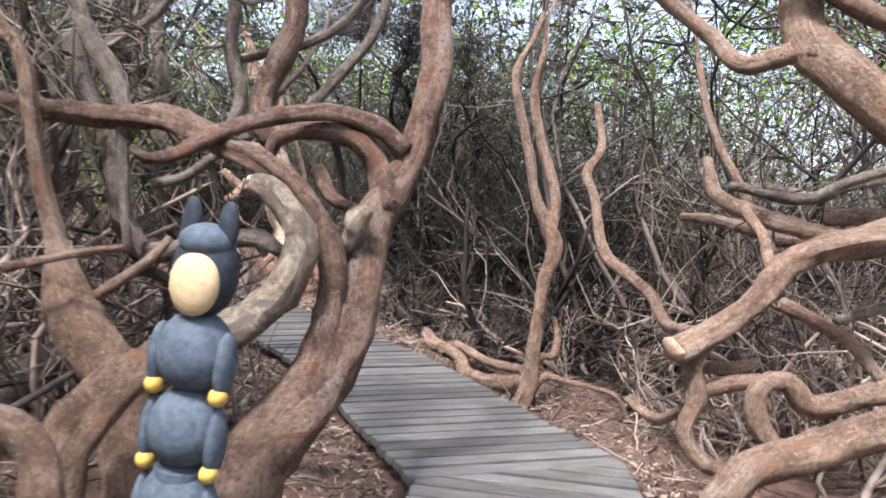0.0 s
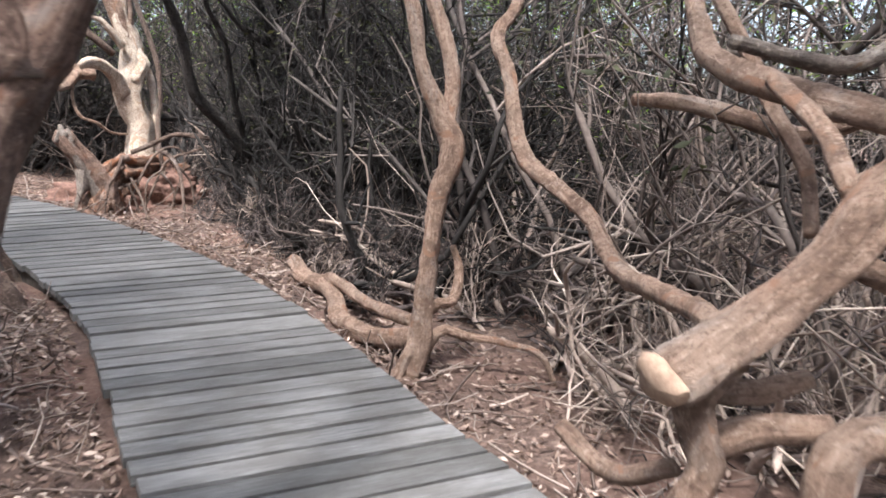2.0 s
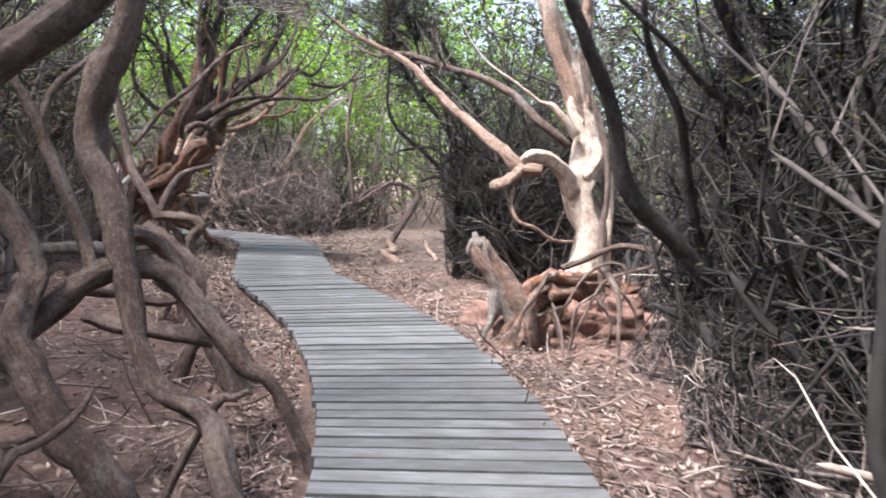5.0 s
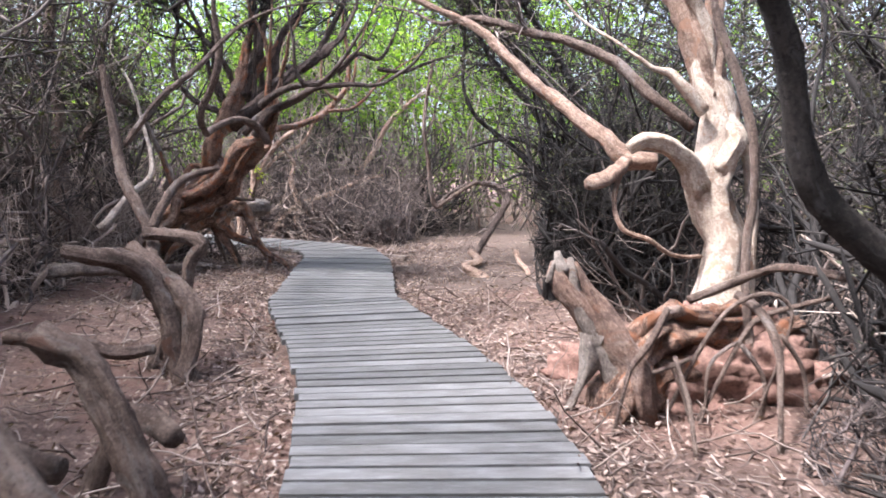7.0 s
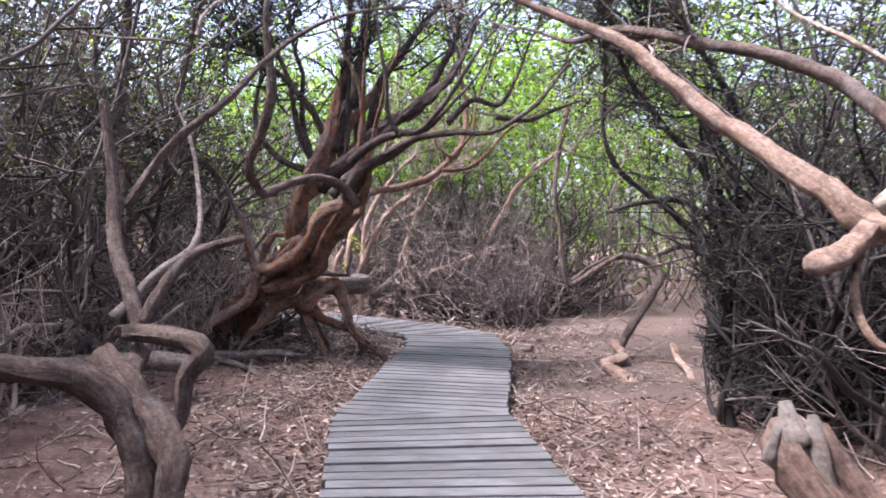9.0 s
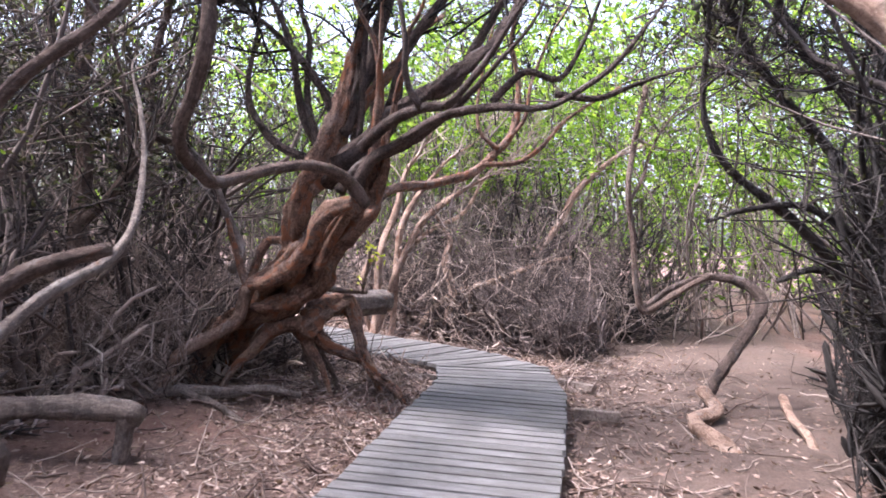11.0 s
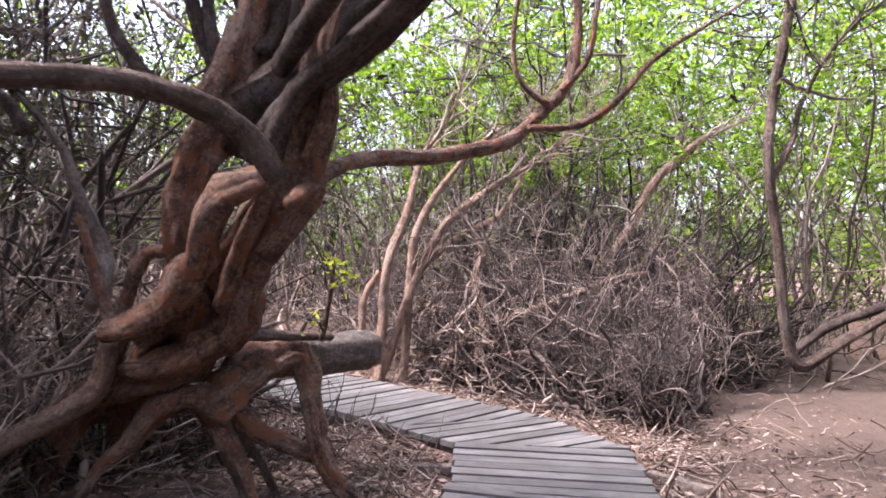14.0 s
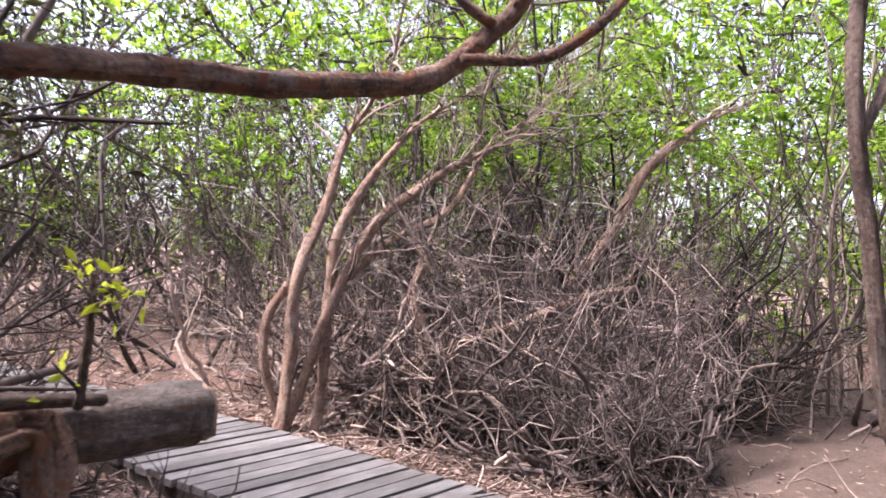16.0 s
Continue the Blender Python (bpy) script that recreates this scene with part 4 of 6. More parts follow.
tree = thing("leaning_limb_tree", "tan limbs leaning out of the dark shrub", "tree")
limb(tree, "trunk", bark_tan, [(-3.29, 12.97, 1.46, 0.074), (-3.49, 12.80, 1.50, 0.080), (-3.69, 12.79, 1.68, 0.069), (-4.05, 12.78, 1.92, 0.065), (-4.46, 12.72, 2.21, 0.054), (-4.90, 12.66, 2.63, 0.042), (-5.28, 12.49, 2.84, 0.031)])
limb(tree, "limb", bark_brown, [(-3.23, 13.60, 1.79, 0.053), (-3.54, 13.37, 2.07, 0.053), (-3.85, 13.27, 2.37, 0.050), (-4.21, 13.12, 2.55, 0.044), (-4.60, 12.92, 2.66, 0.038), (-5.11, 12.77, 2.82, 0.029)])
limb(tree, "limb", bark_tan, [(-3.48, 12.19, 1.28, 0.057), (-3.44, 12.36, 1.30, 0.064), (-3.46, 12.76, 1.45, 0.055)])
limb(tree, "limb", bark_tan, [(-3.47, 12.75, 1.45, 0.025), (-3.39, 12.45, 1.16, 0.020), (-3.27, 12.39, 0.92, 0.020), (-3.11, 12.52, 0.84, 0.020), (-2.99, 12.74, 0.71, 0.018), (-2.90, 13.14, 0.68, 0.018)])
crown(tree, 70, 500, twig_brown, leaf_dark, 400)

tree = thing("dark_vine", "dark thin vine hanging beside the pale tree", "vine")
limb(tree, "stem", bark_brown, [(-2.65, 12.04, 3.37, 0.028), (-2.50, 12.06, 2.48, 0.028), (-2.35, 12.13, 2.03, 0.031), (-2.24, 12.18, 1.66, 0.031), (-2.20, 12.16, 1.24, 0.028), (-2.21, 12.10, 0.87, 0.028), (-2.12, 11.98, 0.37, 0.027)])
limb_paths.clear()

tree = thing("gnarled_tree", "old gnarled red-brown tree leaning over the boardwalk", "tree")
limb(tree, "trunk", bark_gnarl, [(-10.06, 12.22, 0.44, 0.067), (-9.84, 12.40, 0.59, 0.092), (-9.54, 12.60, 0.75, 0.109), (-9.28, 12.73, 0.89, 0.109), (-9.08, 12.78, 1.07, 0.095), (-8.90, 12.78, 1.27, 0.081), (-8.70, 12.82, 1.44, 0.075), (-8.50, 12.86, 1.65, 0.059), (-8.37, 12.89, 1.88, 0.047), (-8.31, 12.89, 2.02, 0.034), (-8.27, 12.85, 2.25, 0.030)], gnarl=1.7)
limb(tree, "strand", bark_gnarl, [(-9.37, 12.20, 0.92, 0.047), (-9.23, 12.34, 0.97, 0.062), (-8.98, 12.46, 1.12, 0.070), (-8.82, 12.52, 1.31, 0.074), (-8.72, 12.51, 1.47, 0.077), (-8.62, 12.57, 1.59, 0.066), (-8.48, 12.67, 1.65, 0.050)])
limb(tree, "strand", bark_gnarl, [(-9.55, 12.68, 0.79, 0.089), (-9.36, 12.60, 1.22, 0.094), (-9.18, 12.52, 1.58, 0.098), (-9.03, 12.57, 1.89, 0.090), (-8.92, 12.66, 2.17, 0.075), (-8.83, 12.72, 2.42, 0.061), (-8.81, 12.75, 2.69, 0.048)], gnarl=1.7)
limb(tree, "strand", bark_gnarl, [(-9.20, 12.77, 0.94, 0.059), (-9.06, 12.72, 1.14, 0.051), (-8.87, 12.74, 1.33, 0.044), (-8.73, 12.76, 1.51, 0.047), (-8.58, 12.82, 1.76, 0.045), (-8.51, 12.85, 1.97, 0.045), (-8.45, 12.85, 2.22, 0.040)])
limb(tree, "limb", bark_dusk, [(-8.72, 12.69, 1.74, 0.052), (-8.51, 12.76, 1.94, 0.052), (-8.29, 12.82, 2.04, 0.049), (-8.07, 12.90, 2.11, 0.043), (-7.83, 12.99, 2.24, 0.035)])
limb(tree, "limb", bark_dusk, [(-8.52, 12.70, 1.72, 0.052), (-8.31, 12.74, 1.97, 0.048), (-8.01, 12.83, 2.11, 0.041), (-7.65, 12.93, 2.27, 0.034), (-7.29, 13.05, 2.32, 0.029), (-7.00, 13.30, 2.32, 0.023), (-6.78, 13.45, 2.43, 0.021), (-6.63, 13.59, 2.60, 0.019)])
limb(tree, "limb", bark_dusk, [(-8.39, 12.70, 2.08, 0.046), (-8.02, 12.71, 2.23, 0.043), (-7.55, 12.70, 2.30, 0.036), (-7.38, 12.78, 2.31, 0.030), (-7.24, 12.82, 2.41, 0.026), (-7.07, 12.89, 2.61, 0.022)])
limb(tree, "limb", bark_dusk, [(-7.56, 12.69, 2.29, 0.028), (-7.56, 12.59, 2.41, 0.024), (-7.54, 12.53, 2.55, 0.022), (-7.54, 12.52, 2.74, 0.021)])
limb(tree, "limb", bark_brown, [(-8.13, 12.61, 1.62, 0.044), (-8.11, 12.45, 1.78, 0.046), (-8.06, 12.23, 1.86, 0.044), (-7.90, 11.93, 1.84, 0.039), (-7.68, 11.63, 1.77, 0.037), (-7.44, 11.37, 1.70, 0.035), (-7.19, 11.15, 1.65, 0.033), (-7.02, 11.00, 1.70, 0.032), (-6.87, 10.88, 1.77, 0.031), (-6.80, 10.85, 1.87, 0.031), (-6.71, 10.88, 2.02, 0.033), (-6.62, 10.89, 2.20, 0.035), (-6.60, 10.90, 2.43, 0.031)])
limb(tree, "limb", bark_gnarl, [(-8.32, 12.74, 1.54, 0.037), (-8.66, 13.04, 1.71, 0.039), (-9.04, 13.45, 1.84, 0.042), (-9.25, 13.98, 1.92, 0.043), (-9.49, 14.61, 2.08, 0.047), (-9.51, 14.95, 2.35, 0.045), (-9.45, 15.13, 2.60, 0.039), (-9.50, 15.21, 3.07, 0.030), (-9.54, 15.12, 3.54, 0.023), (-9.52, 15.12, 3.97, 0.020)])
limb(tree, "limb", bark_gnarl, [(-9.46, 14.94, 2.37, 0.025), (-9.55, 14.77, 2.52, 0.022), (-9.58, 14.72, 2.77, 0.019), (-9.55, 14.74, 3.14, 0.016)])
limb(tree, "limb", bark_gnarl, [(-9.45, 14.77, 2.19, 0.025), (-9.35, 15.12, 2.24, 0.025), (-9.28, 15.41, 2.45, 0.023), (-9.22, 15.67, 2.74, 0.020), (-9.12, 16.01, 2.99, 0.013)])
limb(tree, "limb", bark_gnarl, [(-9.45, 15.04, 2.47, 0.025), (-9.39, 15.22, 2.72, 0.023), (-9.42, 15.33, 3.13, 0.020), (-9.42, 15.50, 3.54, 0.016)])
limb(tree, "limb", bark_gnarl, [(-9.10, 12.55, 1.27, 0.069), (-9.40, 12.46, 1.04, 0.063), (-9.66, 12.33, 0.90, 0.062), (-9.74, 12.31, 0.72, 0.053), (-9.78, 12.25, 0.53, 0.044), (-9.93, 12.03, 0.36, 0.041), (-10.01, 11.81, 0.24, 0.040), (-9.89, 11.73, -0.02, 0.042), (-9.70, 11.66, -0.17, 0.034)])
limb(tree, "limb", bark_gnarl, [(-9.77, 12.13, 1.48, 0.022), (-9.72, 12.23, 1.12, 0.031), (-9.67, 12.31, 0.87, 0.037)])
limb(tree, "limb", bark_gnarl, [(-9.65, 12.34, 0.97, 0.034), (-9.55, 12.39, 1.24, 0.040), (-9.52, 12.45, 1.31, 0.037), (-9.32, 12.57, 1.29, 0.024)])
limb(tree, "root", bark_gnarl, [(-9.37, 12.72, 0.50, 0.094), (-9.54, 13.00, 0.67, 0.100), (-9.61, 13.28, 0.73, 0.088), (-9.47, 13.32, 0.53, 0.055), (-9.26, 13.29, 0.27, 0.049), (-9.06, 13.33, 0.10, 0.044), (-8.84, 13.44, 0.00, 0.032)], gnarl=1.7)
limb(tree, "root", bark_gnarl, [(-9.47, 12.75, 0.56, 0.066), (-9.43, 12.82, 0.36, 0.055), (-9.38, 12.91, 0.20, 0.037), (-9.31, 12.94, 0.07, 0.022)])
limb(tree, "root", bark_gnarl, [(-9.46, 12.86, 0.52, 0.067), (-9.43, 13.01, 0.35, 0.056), (-9.31, 13.21, 0.26, 0.045), (-9.18, 13.32, 0.17, 0.030)])
limb(tree, "root", bark_brown, [(-9.22, 12.75, 0.91, 0.034), (-9.48, 13.09, 0.87, 0.032), (-9.59, 13.48, 0.83, 0.022)])
limb(tree, "root", bark_gnarl, [(-9.37, 12.71, 0.58, 0.072), (-9.66, 12.55, 0.48, 0.074), (-9.77, 12.39, 0.27, 0.052), (-9.80, 12.24, 0.13, 0.029)])
limb(tree, "limb", bark_gnarl, [(-9.03, 12.67, 1.07, 0.046), (-8.83, 12.69, 1.31, 0.050), (-8.64, 12.71, 1.51, 0.043), (-8.51, 12.71, 1.61, 0.031)])
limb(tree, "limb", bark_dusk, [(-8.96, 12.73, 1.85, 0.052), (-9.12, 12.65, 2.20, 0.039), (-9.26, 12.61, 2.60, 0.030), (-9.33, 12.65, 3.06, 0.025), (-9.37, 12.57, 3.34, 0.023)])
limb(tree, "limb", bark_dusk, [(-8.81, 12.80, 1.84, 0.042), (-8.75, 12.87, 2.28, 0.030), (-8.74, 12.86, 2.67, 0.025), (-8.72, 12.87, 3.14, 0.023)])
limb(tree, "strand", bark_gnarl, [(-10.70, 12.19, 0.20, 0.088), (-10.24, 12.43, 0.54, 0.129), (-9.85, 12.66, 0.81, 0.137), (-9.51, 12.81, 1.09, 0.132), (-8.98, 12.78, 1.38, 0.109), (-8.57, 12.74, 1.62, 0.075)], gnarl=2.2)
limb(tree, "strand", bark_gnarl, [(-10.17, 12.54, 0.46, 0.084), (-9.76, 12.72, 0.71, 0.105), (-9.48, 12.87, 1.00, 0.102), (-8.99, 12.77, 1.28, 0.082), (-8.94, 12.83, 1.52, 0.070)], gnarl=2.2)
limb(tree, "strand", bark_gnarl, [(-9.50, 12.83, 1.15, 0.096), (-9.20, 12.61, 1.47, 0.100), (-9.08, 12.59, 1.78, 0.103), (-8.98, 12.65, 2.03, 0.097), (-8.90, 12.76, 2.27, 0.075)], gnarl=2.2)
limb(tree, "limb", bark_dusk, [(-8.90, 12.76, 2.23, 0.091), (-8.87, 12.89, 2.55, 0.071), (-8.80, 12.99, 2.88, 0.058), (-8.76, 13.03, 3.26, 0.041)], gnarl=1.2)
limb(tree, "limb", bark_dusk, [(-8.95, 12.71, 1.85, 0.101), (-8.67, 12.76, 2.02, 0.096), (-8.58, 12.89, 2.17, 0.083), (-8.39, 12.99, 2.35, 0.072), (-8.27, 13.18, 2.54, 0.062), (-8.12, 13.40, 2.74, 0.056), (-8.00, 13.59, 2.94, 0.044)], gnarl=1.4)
limb(tree, "limb", bark_gnarl, [(-8.56, 12.77, 1.67, 0.069), (-8.50, 12.85, 1.86, 0.062), (-8.47, 12.89, 2.02, 0.050), (-8.47, 12.87, 2.23, 0.037), (-8.46, 12.88, 2.58, 0.028), (-8.47, 12.83, 2.92, 0.022)], gnarl=1.4)
limb(tree, "sawn_limb", bark_gnarl, [(-9.09, 12.61, 1.37, 0.088), (-9.55, 12.56, 1.03, 0.095), (-9.62, 12.37, 0.91, 0.080)], gnarl=1.6)
limb(tree, "limb", bark_tan, [(-9.62, 12.28, 0.88, 0.050), (-9.65, 12.25, 0.66, 0.057), (-9.65, 12.15, 0.54, 0.057), (-9.76, 11.90, 0.38, 0.056), (-9.79, 11.76, 0.26, 0.049), (-9.81, 11.65, 0.01, 0.041)], gnarl=1.2)
limb(tree, "limb", bark_grey, [(-9.79, 12.19, 1.01, 0.037), (-9.74, 12.26, 1.16, 0.048), (-9.86, 12.25, 1.34, 0.041), (-9.92, 12.14, 1.60, 0.034), (-9.97, 12.04, 1.85, 0.022)], gnarl=1.2)
limb(tree, "root", bark_brown, [(-9.58, 12.83, 0.54, 0.053), (-9.57, 12.86, 0.27, 0.034), (-9.54, 12.91, 0.13, 0.026)], gnarl=1.2)
limb(tree, "root", bark_brown, [(-9.54, 12.89, 0.50, 0.053), (-9.50, 12.97, 0.28, 0.030), (-9.45, 13.06, 0.13, 0.023)], gnarl=1.2)
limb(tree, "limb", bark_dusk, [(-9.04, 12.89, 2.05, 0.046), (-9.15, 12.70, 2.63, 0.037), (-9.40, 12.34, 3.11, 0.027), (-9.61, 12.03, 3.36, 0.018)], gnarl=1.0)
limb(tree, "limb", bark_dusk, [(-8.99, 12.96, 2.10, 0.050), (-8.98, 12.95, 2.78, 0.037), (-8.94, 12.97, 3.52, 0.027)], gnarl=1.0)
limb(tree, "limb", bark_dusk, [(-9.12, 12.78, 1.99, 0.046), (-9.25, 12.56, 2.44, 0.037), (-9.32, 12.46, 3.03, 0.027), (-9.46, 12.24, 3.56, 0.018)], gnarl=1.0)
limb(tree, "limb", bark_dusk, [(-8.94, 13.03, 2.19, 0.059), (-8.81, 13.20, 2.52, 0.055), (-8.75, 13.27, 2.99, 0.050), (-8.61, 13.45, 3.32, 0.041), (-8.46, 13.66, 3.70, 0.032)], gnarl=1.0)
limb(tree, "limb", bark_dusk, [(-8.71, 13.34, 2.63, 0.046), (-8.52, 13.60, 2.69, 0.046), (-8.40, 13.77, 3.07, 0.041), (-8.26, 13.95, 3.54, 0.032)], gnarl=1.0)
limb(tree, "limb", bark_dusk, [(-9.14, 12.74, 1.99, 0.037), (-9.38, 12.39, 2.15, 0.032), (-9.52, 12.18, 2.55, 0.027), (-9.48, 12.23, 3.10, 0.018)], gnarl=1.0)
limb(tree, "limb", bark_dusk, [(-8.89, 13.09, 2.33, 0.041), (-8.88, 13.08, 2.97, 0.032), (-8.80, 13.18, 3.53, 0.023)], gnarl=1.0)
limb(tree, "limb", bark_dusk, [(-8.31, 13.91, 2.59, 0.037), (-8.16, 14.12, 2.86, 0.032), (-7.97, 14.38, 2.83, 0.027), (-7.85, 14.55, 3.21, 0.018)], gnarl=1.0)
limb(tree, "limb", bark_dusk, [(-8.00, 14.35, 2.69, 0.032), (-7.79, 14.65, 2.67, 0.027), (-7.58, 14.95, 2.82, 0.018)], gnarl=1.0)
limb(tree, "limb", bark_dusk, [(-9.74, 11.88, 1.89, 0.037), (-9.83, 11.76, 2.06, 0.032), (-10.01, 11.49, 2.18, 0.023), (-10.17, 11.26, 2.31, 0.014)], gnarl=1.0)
# near-black twig colour carries the crown's backlit look
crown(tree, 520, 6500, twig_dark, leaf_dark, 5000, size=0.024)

tree = thing("drooping_shrub", "dark drooping twiggy shrub beside the bare earth", "shrub")
limb(tree, "stem", bark_dark, [(-5.83, 15.94, 0.62, 0.062), (-5.96, 15.60, 1.08, 0.050), (-6.12, 15.21, 1.52, 0.042), (-6.28, 14.83, 1.81, 0.033), (-6.40, 14.50, 2.03, 0.029), (-6.44, 14.29, 2.37, 0.022), (-6.38, 14.22, 2.81, 0.018)])
limb(tree, "stem", bark_dark, [(-5.81, 15.97, 0.62, 0.070), (-5.85, 15.72, 1.47, 0.054), (-6.01, 15.30, 2.09, 0.041), (-6.20, 14.84, 2.53, 0.033), (-6.31, 14.48, 2.92, 0.025), (-6.34, 14.26, 3.27, 0.018)])
limb(tree, "stem", bark_dark, [(-5.79, 16.00, 0.62, 0.070), (-5.80, 15.74, 1.78, 0.053), (-5.92, 15.32, 2.46, 0.041), (-6.08, 14.87, 2.85, 0.033), (-6.14, 14.55, 3.26, 0.025)])
limb(tree, "stem", bark_dark, [(-5.77, 16.03, 0.63, 0.070), (-5.67, 15.91, 2.06, 0.053), (-5.80, 15.48, 2.77, 0.041), (-5.92, 15.09, 3.19, 0.029), (-5.98, 14.77, 3.48, 0.021)])
limb(tree, "stem", bark_dark, [(-5.88, 15.86, 0.89, 0.043), (-5.99, 15.41, 1.23, 0.034), (-6.03, 15.05, 1.30, 0.026), (-6.07, 14.71, 1.22, 0.018)])
limb(tree, "stem", bark_dark, [(-5.89, 15.83, 1.39, 0.039), (-6.13, 15.20, 1.74, 0.030), (-6.29, 14.67, 1.71, 0.022), (-6.36, 14.29, 1.61, 0.014)])
crown(tree, 320, 4200, twig_shaded, leaf_dark, 3500, size=0.022, low=0.9, reach=0.7)

tree = thing("sawn_log", "short sawn grey log lying beside the trunk", "log")
limb(tree, "log", bark_grey, [(-9.67, 13.18, 0.71, 0.096), (-9.82, 13.51, 0.70, 0.109), (-9.88, 13.88, 0.69, 0.114)])
limb(tree, "cut_end", cut_wood, [(-9.88, 13.88, 0.69, 0.110), (-9.89, 13.92, 0.69, 0.097)])
limb_paths.clear()

tree = thing("hanging_branch", "bent brown branch hanging beside the dirt clearing", "branch")
limb(tree, "stem", bark_brown, [(-8.36, 15.96, 3.06, 0.028), (-8.32, 15.82, 2.65, 0.031), (-8.35, 15.78, 2.31, 0.031), (-8.29, 15.68, 1.93, 0.030), (-8.26, 15.73, 1.60, 0.030), (-8.23, 15.77, 1.24, 0.030), (-8.21, 15.80, 0.94, 0.033), (-8.17, 15.87, 0.76, 0.042), (-8.08, 16.00, 0.84, 0.033), (-7.98, 16.17, 0.97, 0.033), (-7.81, 16.46, 1.15, 0.030)])
limb(tree, "stem", bark_brown, [(-8.28, 15.70, 1.84, 0.021), (-8.28, 15.89, 2.12, 0.022), (-8.25, 15.93, 2.35, 0.015)])
crown(tree, 40, 300, twig_brown, leaf_green, 900)

tree = thing("bent_branch", "bent dead branch rising from the bare earth", "branch")
limb(tree, "stem", bark_dusk, [(-7.53, 16.10, 0.02, 0.058), (-7.50, 16.32, 0.30, 0.055), (-7.44, 16.60, 0.66, 0.056), (-7.45, 16.76, 0.91, 0.061), (-7.62, 16.70, 1.09, 0.053), (-7.96, 16.57, 1.12, 0.038), (-8.28, 16.45, 0.98, 0.030), (-8.51, 16.29, 0.75, 0.027)])
limb_paths.clear()

tree = thing("root_piece", "orange-brown dead root lying on litter", "root")
limb(tree, "root", bark_tan, [(-7.38, 15.80, 0.12, 0.052), (-7.07, 15.54, 0.01, 0.059), (-7.05, 15.21, -0.03, 0.057), (-6.71, 15.00, -0.06, 0.075), (-6.26, 14.76, -0.14, 0.073)])
limb(tree, "root", bark_tan, [(-6.79, 16.11, 0.14, 0.040), (-6.58, 15.88, 0.04, 0.038), (-6.27, 15.63, -0.04, 0.035), (-6.01, 15.29, -0.17, 0.029)])
limb_paths.clear()

tree = thing("fallen_log", "weathered fallen log propped on a short leg", "log")
limb(tree, "log", bark_grey, [(-8.68, 10.15, 0.19, 0.078), (-8.51, 10.56, 0.20, 0.079), (-8.41, 10.88, 0.19, 0.081), (-8.26, 11.09, 0.16, 0.066)])
limb(tree, "leg", bark_grey, [(-8.31, 11.01, 0.16, 0.059), (-8.32, 10.99, -0.01, 0.052), (-8.34, 10.97, -0.21, 0.048)])
limb_paths.clear()

tree = thing("dead_branch", "long dead branch lying on the leaf litter", "branch")
limb(tree, "stem", bark_grey, [(-10.62, 10.34, -0.13, 0.043), (-10.24, 10.88, -0.09, 0.048), (-9.96, 11.28, -0.08, 0.048), (-9.73, 11.77, -0.02, 0.049), (-9.51, 12.09, -0.02, 0.049), (-9.40, 12.41, -0.00, 0.040), (-9.22, 12.67, -0.04, 0.030)])
limb(tree, "stem", bark_grey, [(-9.73, 11.77, -0.03, 0.034), (-9.36, 11.95, -0.08, 0.028), (-8.94, 12.02, -0.13, 0.023)])
limb_paths.clear()

tree = thing("leaf_sprig", "small bright yellow-green leaf sprig on a thin twig", "sprig")
limb(tree, "stem", bark_brown, [(-9.52, 13.39, 0.82, 0.016), (-9.46, 13.40, 1.05, 0.016), (-9.41, 13.40, 1.26, 0.011)])
crown(tree, 6, 14, twig_brown, leaf_lime, 40, low=0.3, reach=0.14, size=0.03, prune=False)

tree = thing("dark_stem_tree", "dark upright stem with branching shoots", "tree")
limb(tree, "trunk", bark_brown, [(-10.03, 10.83, -0.05, 0.093), (-9.98, 10.91, 0.42, 0.084), (-10.08, 10.97, 1.12, 0.080), (-10.18, 11.02, 1.84, 0.072), (-10.34, 11.00, 2.57, 0.063), (-10.42, 11.08, 3.33, 0.060), (-10.43, 11.09, 3.83, 0.050)])
limb(tree, "limb", bark_brown, [(-10.08, 10.98, 1.36, 0.043), (-9.90, 11.24, 1.70, 0.038), (-9.90, 11.43, 2.15, 0.038), (-9.99, 11.50, 2.75, 0.034), (-9.93, 11.60, 3.34, 0.029)])
limb(tree, "limb", bark_brown, [(-10.19, 11.02, 2.08, 0.038), (-10.35, 10.81, 2.50, 0.034), (-10.40, 10.76, 3.02, 0.029)])
crown(tree, 90, 900, twig_brown, leaf_dark, 1200)

tree = thing("pale_branch", "pale grey branch slanting across the thicket", "branch")
limb(tree, "stem", bark_grey, [(-7.17, 10.05, 0.75, 0.036), (-7.20, 10.18, 0.87, 0.037), (-7.29, 10.41, 1.06, 0.036), (-7.46, 10.69, 1.21, 0.030), (-7.81, 10.90, 1.43, 0.023), (-8.21, 11.03, 1.79, 0.018), (-8.45, 11.06, 2.14, 0.015)])
limb_paths.clear()

